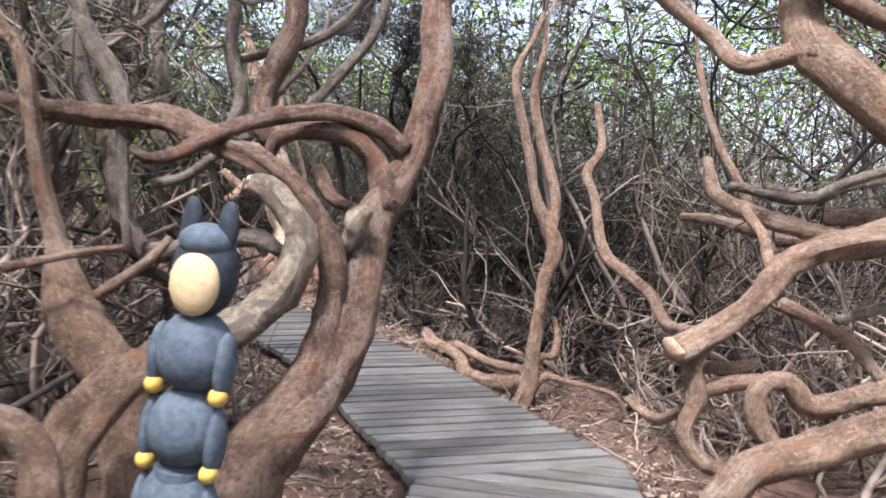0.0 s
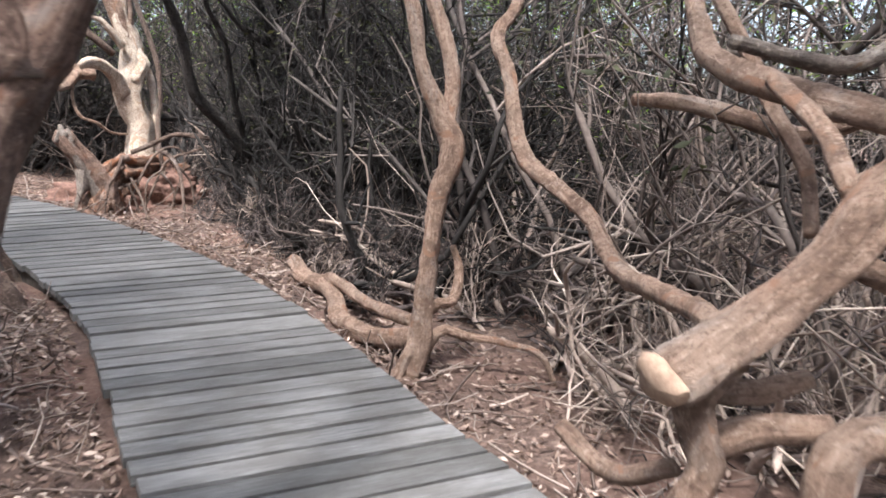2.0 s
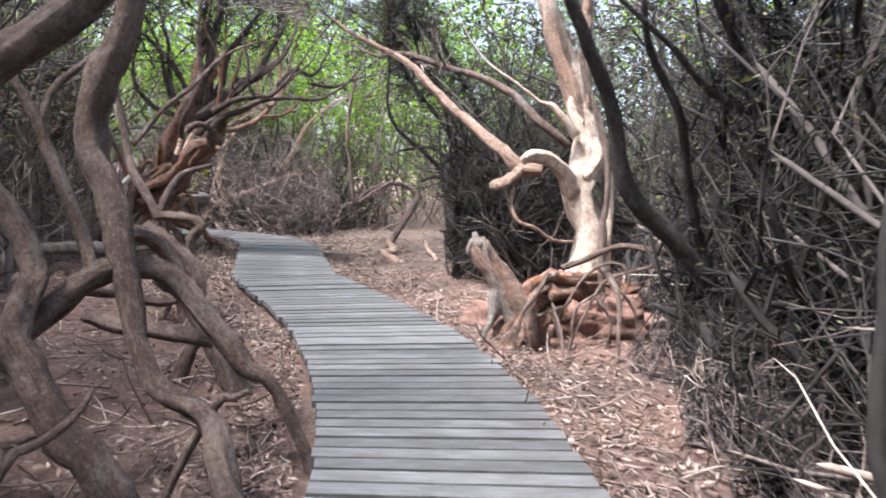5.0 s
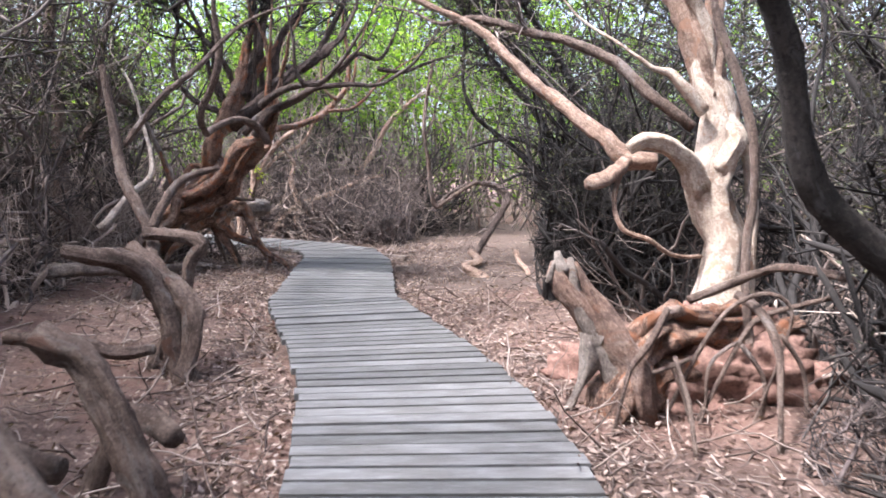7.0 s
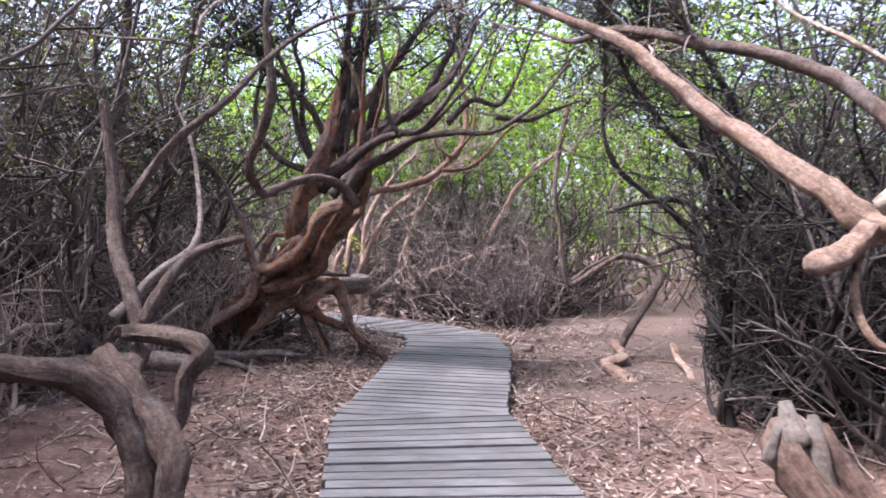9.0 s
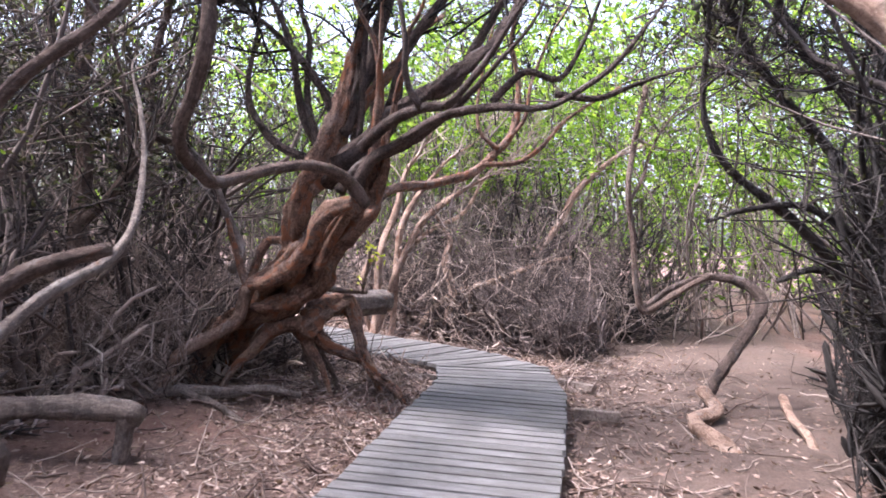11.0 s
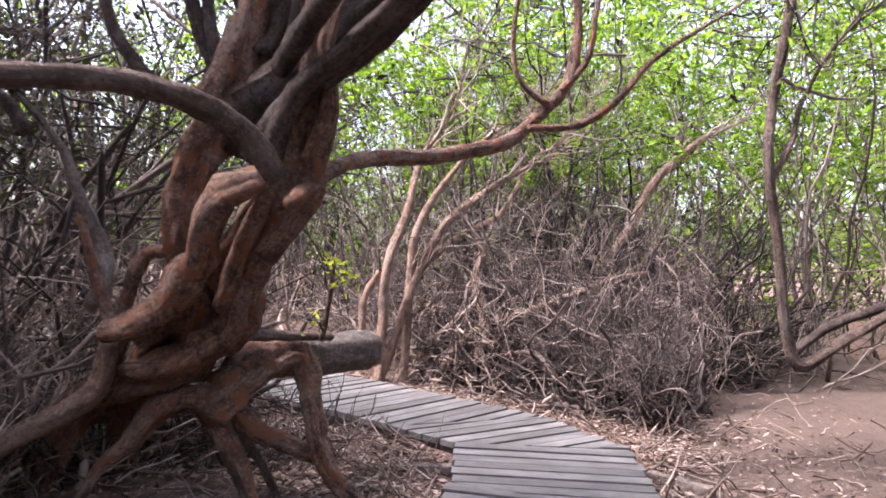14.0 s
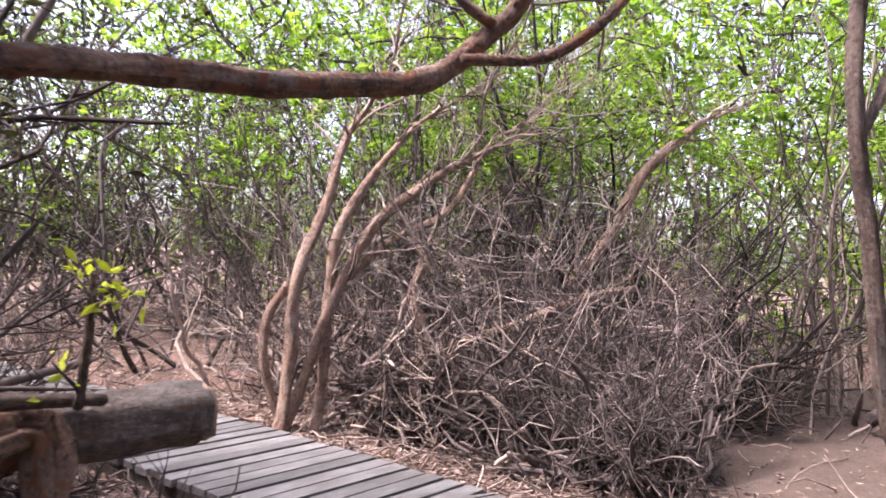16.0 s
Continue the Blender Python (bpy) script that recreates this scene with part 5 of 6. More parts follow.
tree = thing("pale_shrub", "shrub of pale fanning stems beyond the boardwalk", "shrub")
limb(tree, "stem", bark_tan, [(-12.54, 15.31, 0.13, 0.045), (-12.64, 15.40, 0.64, 0.051), (-12.63, 15.41, 1.15, 0.051), (-12.65, 15.63, 1.68, 0.046), (-12.70, 15.80, 2.27, 0.035)])
limb(tree, "stem", bark_tan, [(-12.60, 15.46, 0.19, 0.045), (-12.61, 15.70, 0.87, 0.046), (-12.54, 16.04, 1.58, 0.047), (-12.41, 16.50, 2.01, 0.042), (-12.30, 16.92, 2.28, 0.024)])
limb(tree, "stem", bark_tan, [(-12.62, 15.67, 0.18, 0.046), (-12.71, 15.77, 1.33, 0.047), (-12.72, 15.99, 1.87, 0.042), (-12.65, 16.35, 2.38, 0.030)])
limb(tree, "stem", bark_tan, [(-12.12, 16.24, 0.11, 0.051), (-12.06, 16.33, 0.57, 0.057), (-12.24, 16.29, 1.01, 0.058), (-12.31, 16.42, 1.36, 0.041), (-12.53, 16.30, 1.71, 0.030)])
limb(tree, "stem", bark_tan, [(-12.24, 16.04, 0.27, 0.034), (-12.04, 16.37, 0.59, 0.045), (-11.72, 16.89, 0.80, 0.045), (-11.52, 17.46, 1.05, 0.035), (-11.34, 17.99, 1.18, 0.023)])
limb(tree, "stem", bark_tan, [(-11.83, 17.67, 1.16, 0.055), (-11.74, 18.06, 1.65, 0.049), (-11.69, 18.41, 2.23, 0.050), (-11.55, 18.86, 2.67, 0.038)])
limb(tree, "stem", bark_tan, [(-12.72, 15.27, 0.18, 0.034), (-12.76, 15.21, 0.75, 0.040), (-12.79, 15.40, 1.09, 0.035)])
limb(tree, "stem", bark_tan, [(-12.72, 15.75, 0.98, 0.029), (-12.59, 16.21, 1.46, 0.036), (-12.41, 16.73, 1.79, 0.030), (-12.34, 17.10, 2.42, 0.018)])
crown(tree, 160, 900, twig_pale, leaf_green, 60, low=0.8, reach=0.7)

# ---- thickets ----


def shrub_parts(rng, here, height, spread, n_stem, n_branch, n_twig, mat, r0=0.014, wander=0.22, up=0.06, leaf=None, n_leaf=0, leaf_size=0.03, lean=0.6, singly=False):
    """The meshes of one shrub about its foot: stems, branches, twigs and leaves. here: its place, to cut it back from the way."""
    shift = np.array([*here, 0.0])

    def cut(p, r):
        p, r = pruned(p + shift, r)
        return p - shift, r

    a = rng.uniform(0, 2 * np.pi, n_stem)
    r = spread * np.sqrt(rng.uniform(0, 1, n_stem)) * 0.5
    st = np.stack([np.cos(a) * r, np.sin(a) * r, np.full(n_stem, -0.16)], 1)
    d = np.stack([np.cos(a) * lean + rng.normal(0, 0.3, n_stem), np.sin(a) * lean + rng.normal(0, 0.3, n_stem), np.full(n_stem, 1.0)], 1)
    p0, r_0 = cut(*grow(rng, st, d, height * rng.uniform(0.7, 1.25, n_stem), r0 * rng.uniform(0.6, 1.5, n_stem), 12, wander, up))
    if len(p0) == 0:
        return []
    s, d, rr = shoots(rng, p0, r_0, n_branch, 0.65, 0.12)
    p1, r_1 = cut(*grow(rng, s, d, height * 0.45 * rng.uniform(0.5, 1.4, n_branch), np.maximum(rr, 0.006), 6, wander * 1.2, up * 0.7))
    if len(p1) == 0:
        return []
    s, d, rr = shoots(rng, p1, r_1, n_twig, 0.75, 0.15)
    p2, r_2 = cut(*grow(rng, s, d, np.minimum(height * 0.24, 0.62) * rng.uniform(0.4, 1.5, n_twig), np.maximum(rr, 0.0042), 3, wander * 1.3, up * 0.5))
    for p in (p0, p1, p2):
        p[:, 1:, 2] = np.maximum(p[:, 1:, 2], -0.12 + 0.06 * rng.uniform(0, 1, (len(p), 1)))
    out = []
    if singly:
        out += [("stem", mesh_of("stem", *tubes(p0[i:i + 1], r_0[i:i + 1], 6), mat)) for i in range(len(p0))]
    else:
        out.append(("stem_mass", mesh_of("stem_mass", *tubes(p0, r_0, 5), mat)))
    out.append(("branch_mass", mesh_of("branch_mass", *tubes(p1, r_1, 3), mat)))
    out.append(("twig_mass", mesh_of("twig_mass", *tubes(p2, r_2, 3), mat)))
    if leaf and len(p2):
        tips = p2[rng.randint(0, len(p2), n_leaf), rng.randint(1, 3, n_leaf)]
        tips = tips[tips[:, 2] > height * (0.48 if leaf == leaf_green else 0.3)]
        tips = tips + rng.normal(0, 0.03, tips.shape)
        out.append(("foliage", mesh_of("foliage", *leaf_quads(rng, tips, leaf_size), leaf)))
    return out


FORMS = {  # height, spread, stems, branches, twigs, material, then details
    "bramble": ((1.5, 1.5, 16, 90, 520, twig_bramble), dict(r0=0.016, wander=0.28, up=-0.01, lean=1.0)),
    "tangle": ((2.3, 1.5, 14, 70, 330, twig_brown), dict(r0=0.015, wander=0.26, up=0.03)),
    "dry": ((1.6, 1.4, 16, 80, 360, twig_pale), dict(r0=0.013, wander=0.30, up=0.0)),
    "sprawl": ((2.0, 1.3, 13, 45, 110, twig_pale), dict(r0=0.024, wander=0.33, up=-0.02, lean=1.3)),
    "snarl": ((1.9, 1.3, 13, 50, 150, twig_bramble), dict(r0=0.021, wander=0.36, up=-0.02, lean=1.2)),
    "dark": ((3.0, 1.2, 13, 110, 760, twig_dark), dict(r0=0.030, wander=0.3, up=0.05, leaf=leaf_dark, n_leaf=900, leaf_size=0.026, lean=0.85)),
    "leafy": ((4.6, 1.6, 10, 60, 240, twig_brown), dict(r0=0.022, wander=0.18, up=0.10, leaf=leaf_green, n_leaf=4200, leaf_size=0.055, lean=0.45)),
    "tall": ((5.0, 1.8, 10, 80, 480, twig_shaded), dict(r0=0.026, wander=0.22, up=0.07, leaf=leaf_dark, n_leaf=1600, leaf_size=0.04, lean=0.7)),
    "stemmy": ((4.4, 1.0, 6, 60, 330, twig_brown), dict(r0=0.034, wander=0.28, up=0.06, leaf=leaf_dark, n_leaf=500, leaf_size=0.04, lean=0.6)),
}
TAGS = {
    "tangle": ("tangled_shrub", "tangled grey-brown leafless shrub in leaf litter", "shrub", "tangled shrubs"),
    "bramble": ("bramble_heap", "low tangle of dark brown dead stems", "brushwood", "bramble heaps"),
    "snarl": ("snarled_shrub", "snarled shrub of curling dark brown stems", "shrub", "snarled shrubs"),
    "dry": ("dead_brush", "low heap of pale dead brushwood on litter", "brushwood", "dead brush"),
    "sprawl": ("sprawling_shrub", "low shrub of bent pale-brown branches", "shrub", "sprawling shrubs"),
    "dark": ("dark_shrub", "dense dark twiggy shrub with tiny leaves", "shrub", "dark shrubs"),
    "stemmy": ("young_tree", "crooked young tree with several thin grey-brown trunks", "tree", "young trees"),
    "leafy": ("leafy_shrub", "tall shrub with bright green leaves on top", "shrub", "leafy shrubs"),
    "tall": ("tall_shrub", "tall thin-stemmed shrub with sparse small leaves", "shrub", "tall shrubs"),
}
plant_rng = np.random.RandomState(7)
far_forms = {}


def put(kind, x, y, size=1.0):
    """One shrub at its place. Those close to the way are grown singly, far ones share a few forms."""
    name, label, category, group = TAGS[kind]
    args, more = FORMS[kind]
    apart = float(off_path(np.float64(x), np.float64(y)))
    near = apart < 8.5
    turn = plant_rng.uniform(0, 360)
    size *= plant_rng.uniform(0.9, 1.12)
    if near:
        thin = 1.0 if apart < 3.4 or kind == "leafy" else 0.65
        args = (args[0] * size, args[1], args[2], int(args[3] * thin), int(args[4] * thin), args[5])
        more = {**more, "n_leaf": int(more.get("n_leaf", 0) * (1.0 if apart < 3.4 or kind == "leafy" else 0.7))}
        meshes = shrub_parts(plant_rng, (x, y), *args, singly=apart < 4.2, **more)
        turn, size = 0, 1
    else:
        pick = (kind, plant_rng.randint(2))
        if pick not in far_forms:
            far_forms[pick] = shrub_parts(np.random.RandomState(hash_of(pick)), (90, 90), *args[:3], int(args[3] * 0.9), int(args[4] * 0.8), args[5], **more)
        meshes = far_forms[pick]
    if not meshes:
        return
    ob = thing(name, label, category, group=group)
    for part_name, me in meshes:
        under(ob, part_name, me, kind="" if part_name == "stem" else "stuff")
    ob.matrix_world = Matrix.Translation((x, y, float(ground_z(np.float64(x), np.float64(y))) + 0.1)) @ pose(0, 0, 0, 0, 0, turn) @ Matrix.Scale(size, 4)


def hash_of(pick):
    return 300 + 10 * sorted(FORMS).index(pick[0]) + pick[1]


# singled-out shrubs that frame the way
for kind, x, y, size in [
    ("dark", 0.3, 9.4, 1.0), ("dark", 1.2, 8.6, 0.95), ("dark", -0.2, 10.6, 1.0), ("dark", 0.9, 10.2, 1.1),
    ("dark", -4.9, 15.2, 1.0), ("dark", -5.6, 16.0, 1.0), ("dark", -6.0, 17.2, 1.05), ("dark", -4.4, 14.9, 0.9),
    ("sprawl", 1.9, 5.4, 0.9), ("sprawl", 2.5, 4.2, 1.0), ("sprawl", 1.9, 6.8, 1.0), ("sprawl", 2.9, 6.0, 1.1), ("sprawl", 2.2, 3.2, 0.9), ("sprawl", 1.6, 7.8, 1.0), ("dry", 1.5, 6.4, 0.6), ("dry", 2.0, 4.8, 0.6),
    
    ("tangle", 3.2, 5.0, 1.0), ("tangle", 2.8, 7.4, 1.1), ("tangle", 3.4, 8.6, 1.2), ("tangle", 2.2, 8.8, 1.0),
    ("sprawl", -2.2, 3.6, 1.1), ("sprawl", -1.9, 4.8, 1.0), ("sprawl", -2.8, 5.4, 1.1), ("sprawl", -3.4, 4.2, 1.2), ("tall", -3.6, 5.8, 0.9), ("sprawl", -1.6, 1.6, 1.0), ("tall", -2.8, 2.4, 0.9),
    ("sprawl", -4.4, 6.6, 1.1), ("sprawl", -5.2, 7.6, 1.0), ("tall", -5.0, 6.4, 0.9), ("sprawl", -6.6, 8.8, 1.0), ("tall", -6.4, 8.0, 0.9), ("sprawl", -7.8, 9.2, 1.0), ("tall", -8.4, 9.0, 1.0),
    ("tangle", -3.4, 14.4, 1.0), ("tangle", -2.2, 13.4, 0.9), ("sprawl", -1.9, 12.4, 0.9), ("tall", -2.6, 14.8, 0.9),
    ("bramble", -10.6, 17.0, 0.9), ("dry", -11.6, 16.6, 1.0), ("bramble", -12.6, 16.2, 1.0), ("dry", -11.2, 18.0, 1.0), ("tangle", -12.2, 17.4, 1.0), ("tangle", -10.8, 18.4, 0.9),
    ("dry", -13.6, 16.0, 1.0), ("bramble", -10.1, 16.8, 0.6), ("tangle", -13.0, 18.4, 1.0), ("bramble", -11.0, 16.7, 0.7), ("bramble", -12.0, 17.0, 1.1),
    ("leafy", -12.4, 19.8, 0.9), ("leafy", -14.2, 18.4, 0.95), ("leafy", -13.8, 20.8, 1.0), ("leafy", -16.0, 19.6, 1.1), ("leafy", -15.8, 17.4, 1.0), ("leafy", -11.0, 21.2, 1.0), ("leafy", -10.4, 23.4, 1.0),
    ("dry", -10.8, 11.4, 0.8), ("bramble", -11.2, 12.6, 0.8), ("sprawl", -10.2, 10.6, 0.9), ("sprawl", -9.2, 10.0, 0.8), ("tangle", -11.6, 11.2, 1.1), ("tangle", -12.2, 12.4, 1.0), ("tall", -12.6, 10.6, 1.0), ("tall", -11.0, 9.6, 1.0),
    ("stemmy", -7.2, 9.4, 1.0), ("stemmy", -8.7, 10.0, 1.0), ("stemmy", -6.0, 8.5, 0.95), ("stemmy", -9.7, 10.8, 1.0), ("stemmy", -4.9, 7.3, 1.0), ("stemmy", -10.7, 12.1, 1.0), ("stemmy", -3.5, 6.3, 0.95), ("stemmy", -2.0, 4.3, 0.9),
    ("stemmy", 2.4, 7.2, 0.9), ("stemmy", 3.0, 5.6, 0.9), ("stemmy", -11.6, 10.4, 1.1),
    ("bramble", -10.0, 17.4, 0.9), ("bramble", -9.6, 17.2, 0.6), ("tangle", -11.6, 18.8, 1.1), ("tangle", -12.4, 18.6, 1.0), ("tangle", -13.4, 17.4, 1.0), ("tangle", -14.4, 16.8, 1.0), ("tall", -13.2, 19.4, 0.8), ("tangle", -10.9, 19.6, 1.0), ("tangle", -12.0, 20.4, 1.0),
    ("sprawl", -10.5, 11.9, 0.8), ("sprawl", -10.0, 11.2, 0.8), ("sprawl", -11.2, 13.0, 0.8), ("snarl", -10.8, 12.4, 0.9), ("tall", -10.6, 11.0, 0.9), ("dark", -6.4, 15.4, 0.9), ("dark", -5.2, 14.6, 0.8),
    ("tall", -13.6, 9.4, 1.0), ("tall", -12.2, 8.6, 1.0), ("tall", -14.6, 10.4, 1.0), ("tall", -10.2, 8.4, 1.0), ("tall", -9.0, 7.8, 1.0), ("tall", -13.0, 11.8, 0.9), ("tall", -7.4, 7.4, 1.0), ("tall", -6.2, 6.4, 1.0),
    ("dark", -5.3, 14.3, 1.0), ("dark", -4.7, 13.9, 1.0),
    # low dark brambles here give both the twigs and the ground's dark shadow
    ("dark", -0.7, 11.8, 1.1), ("dark", 0.3, 12.0, 1.2), ("dark", -1.5, 13.0, 1.0), ("dark", 1.4, 9.6, 1.2), ("dark", 1.6, 11.2, 1.2), ("dark", 0.8, 8.0, 0.8), ("bramble", -0.6, 9.9, 0.5), ("bramble", -1.1, 10.8, 0.5), ("bramble", 0.3, 8.6, 0.5), ("bramble", 1.0, 7.5, 0.5), ("bramble", -0.3, 8.8, 0.4), ("bramble", -0.7, 9.3, 0.4), ("bramble", 0.3, 7.9, 0.4), ("bramble", -1.2, 10.2, 0.4), ("dry", 0.1, 8.5, 0.4), ("bramble", 0.7, 8.2, 0.5), ("bramble", 0.1, 9.2, 0.6), ("bramble", -0.2, 9.0, 0.4), ("snarl", 0.2, 9.6, 0.6), ("snarl", 0.8, 7.8, 0.6),
    ("bramble", -11.6, 17.6, 1.0), ("bramble", -12.6, 17.2, 1.1), ("bramble", -13.4, 16.6, 1.1), ("bramble", -10.6, 17.6, 0.9), ("bramble", -11.4, 18.4, 1.2), ("bramble", -12.6, 18.2, 1.2), ("bramble", -13.8, 17.6, 1.2), ("bramble", -10.2, 18.6, 0.9), ("dark", -11.8, 19.2, 0.8), ("dark", -13.2, 18.8, 0.8), ("dark", -10.9, 18.8, 0.7), ("dark", -14.4, 17.8, 0.8),
    ("bramble", -10.7, 12.7, 0.9), ("dry", -9.7, 11.1, 0.8), ("dry", -10.3, 11.7, 0.9), ("dry", -9.0, 10.5, 0.7), ("dry", -10.7, 11.3, 1.1), ("bramble", -10.4, 12.5, 0.5), ("bramble", -10.5, 13.1, 0.4), ("dry", -8.4, 10.0, 0.7), ("dry", -11.0, 12.2, 1.0), ("snarl", -11.0, 17.0, 0.9), ("snarl", -12.6, 16.6, 1.0), ("snarl", -10.3, 17.0, 0.8), ("snarl", -13.2, 17.0, 1.0), ("snarl", -11.8, 18.0, 1.1), ("bramble", -11.6, 12.0, 1.0), ("dry", -10.4, 11.6, 0.7), ("dry", -11.5, 12.9, 0.9), ("dry", -9.9, 11.7, 0.7), ("dry", -9.4, 11.0, 0.6), ("sprawl", -9.9, 11.9, 0.7), ("sprawl", -10.3, 12.2, 0.7), ("sprawl", -9.2, 10.6, 0.7), ("dry", -10.2, 10.9, 0.9),
    ("snarl", -10.1, 17.3, 0.9), ("snarl", -11.1, 17.5, 1.0), ("snarl", -9.8, 18.3, 0.9), ("snarl", -12.1, 16.8, 1.0), ("snarl", -11.6, 16.8, 0.8), ("snarl", 2.1, 5.9, 0.9), ("snarl", 2.4, 7.9, 1.0), ("snarl", 1.4, 7.4, 0.8), ("snarl", -2.4, 4.6, 0.9), ("snarl", -6.9, 9.3, 0.9), ("snarl", -5.6, 8.1, 0.9), ("snarl", -8.2, 9.8, 0.9),
    ("dry", -1.0, 10.0, 0.6), ("bramble", -1.7, 11.4, 0.6), ("dry", -4.3, 15.6, 0.8), ("sprawl", -13.0, 16.6, 0.9), ("sprawl", -11.4, 17.2, 0.9), ("sprawl", -10.4, 17.8, 0.8),
]:
    put(kind, x, y, size)

# the thicket on both sides, thinning with distance
scatter = np.random.RandomState(11)
taken = []
for _ in range(9000):
    x, y = scatter.uniform(-27, 9), scatter.uniform(-7, 31)
    d = float(off_path(np.float64(x), np.float64(y)))
    gap = 1.05 if d < 5 else 1.35
    if not 1.9 < d < 9.5 or blocked(np.array([x, y, 0.3])) or float(off_dirt(x, y)) < 1.9 or len(taken) > 150:
        continue
    if any(np.hypot(x - a, y - b) < gap for a, b in taken):
        continue
    taken.append((x, y))
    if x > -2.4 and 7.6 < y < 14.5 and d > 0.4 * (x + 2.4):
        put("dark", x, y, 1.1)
    elif d < 2.6:
        put(scatter.choice(["dry", "sprawl", "tangle"]), x, y, 0.8)
    elif d < 5:
        put(scatter.choice(["tangle", "sprawl", "tall", "tall", "snarl", "tall"]), x, y, 1.0)
    else:
        put("leafy" if np.hypot(x + 14, y - 20) < 6 else scatter.choice(["tall", "tall", "tall", "tangle"]), x, y, 1.15)


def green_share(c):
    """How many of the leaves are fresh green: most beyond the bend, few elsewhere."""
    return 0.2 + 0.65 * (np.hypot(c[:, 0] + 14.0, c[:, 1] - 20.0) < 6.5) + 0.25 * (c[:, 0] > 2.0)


def canopy():
    """Roof of thin arching branches and small leaves over the thicket."""
    rng = np.random.RandomState(21)
    n = 3600
    x, y = rng.uniform(-24, 8, n), rng.uniform(-5, 28, n)
    d = off_path(x, y)
    # branch-free circle lets sun through to the pale tree
    keep = (d > 0.7 + rng.uniform(0, 1.2, n)) & (np.hypot(x + 4.4, y - 12.3) > 1.7)
    x, y, d = x[keep], y[keep], d[keep]
    low = np.where((d > 2.6) & (off_dirt(x, y) > 2.0), 1.3, 2.6)
    st = np.stack([x, y, low + rng.uniform(0, 1, len(x)) ** 0.8 * (6.2 - low)], 1)
    dirs = np.stack([rng.normal(0, 1, len(x)), rng.normal(0, 1, len(x)), rng.uniform(-0.3, 0.7, len(x))], 1)
    p0, r0 = grow(rng, st, dirs, rng.uniform(1.0, 2.6, len(x)), rng.uniform(0.008, 0.024, len(x)), 9, 0.24, 0.02)
    p0, r0 = pruned(p0, r0)
    s, dd, rr = shoots(rng, p0, r0, 19000, 0.7, 0.05)
    p1, r1 = pruned(*grow(rng, s, dd, rng.uniform(0.3, 1.1, len(s)), np.maximum(rr, 0.005), 4, 0.34, 0.02))
    roof = thing("canopy", "tangled roof of thin twigs and small green leaves", "canopy", kind="stuff")
    under(roof, "branch_mass", mesh_of("branch_mass", *tubes(p0, r0, 3), twig_shaded), kind="stuff")
    under(roof, "twig_mass", mesh_of("twig_mass", *tubes(p1, r1, 3), twig_shaded), kind="stuff")
    k = 90000
    c = p1[rng.randint(0, len(p1), k), rng.randint(1, 4, k)] + rng.normal(0, 0.07, (k, 3))
    c = c[off_path(c[:, 0], c[:, 1]) > 0.8]
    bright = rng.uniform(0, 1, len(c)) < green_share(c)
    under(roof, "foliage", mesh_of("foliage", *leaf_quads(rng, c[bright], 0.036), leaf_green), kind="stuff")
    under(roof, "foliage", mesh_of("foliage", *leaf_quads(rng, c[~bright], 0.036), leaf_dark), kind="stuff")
    # added upper leaf layer, dense: dims light and hides sky, open over the way
    k = 100000
    x, y = rng.uniform(-25, 9, k), rng.uniform(-6, 29, k)
    gaps = np.sin(x * 1.1 + 2 * np.sin(y * 0.7)) * np.sin(y * 1.3 + 1.5 * np.sin(x * 0.8))
    # round holes let light onto the pale tree, left thicket and pale shrub
    ok = (off_path(x, y) > np.where((y > 8.5) & (x > -11), 1.7, 0.9) + rng.exponential(0.25, k)) & (np.hypot(x + 4.2, y - 11.2) > 2.0) & (np.hypot(x + 10.4, y - 9.5) > 2.4) & (gaps > np.where((x < -8) & (y < 16.5), -0.55, -0.5)) & (np.hypot(x + 12.6, y - 15.2) > 1.5)
    x, y = x[ok], y[ok]
    z = 4.0 + 0.5 * np.sin(x * 0.9) * np.cos(y * 0.8) + rng.exponential(0.9, len(x))
    c = np.stack([x, y, z], 1)
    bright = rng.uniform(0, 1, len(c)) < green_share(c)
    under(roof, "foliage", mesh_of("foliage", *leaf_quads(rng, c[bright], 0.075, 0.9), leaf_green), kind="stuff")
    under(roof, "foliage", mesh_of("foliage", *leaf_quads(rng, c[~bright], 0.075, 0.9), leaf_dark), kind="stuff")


canopy()


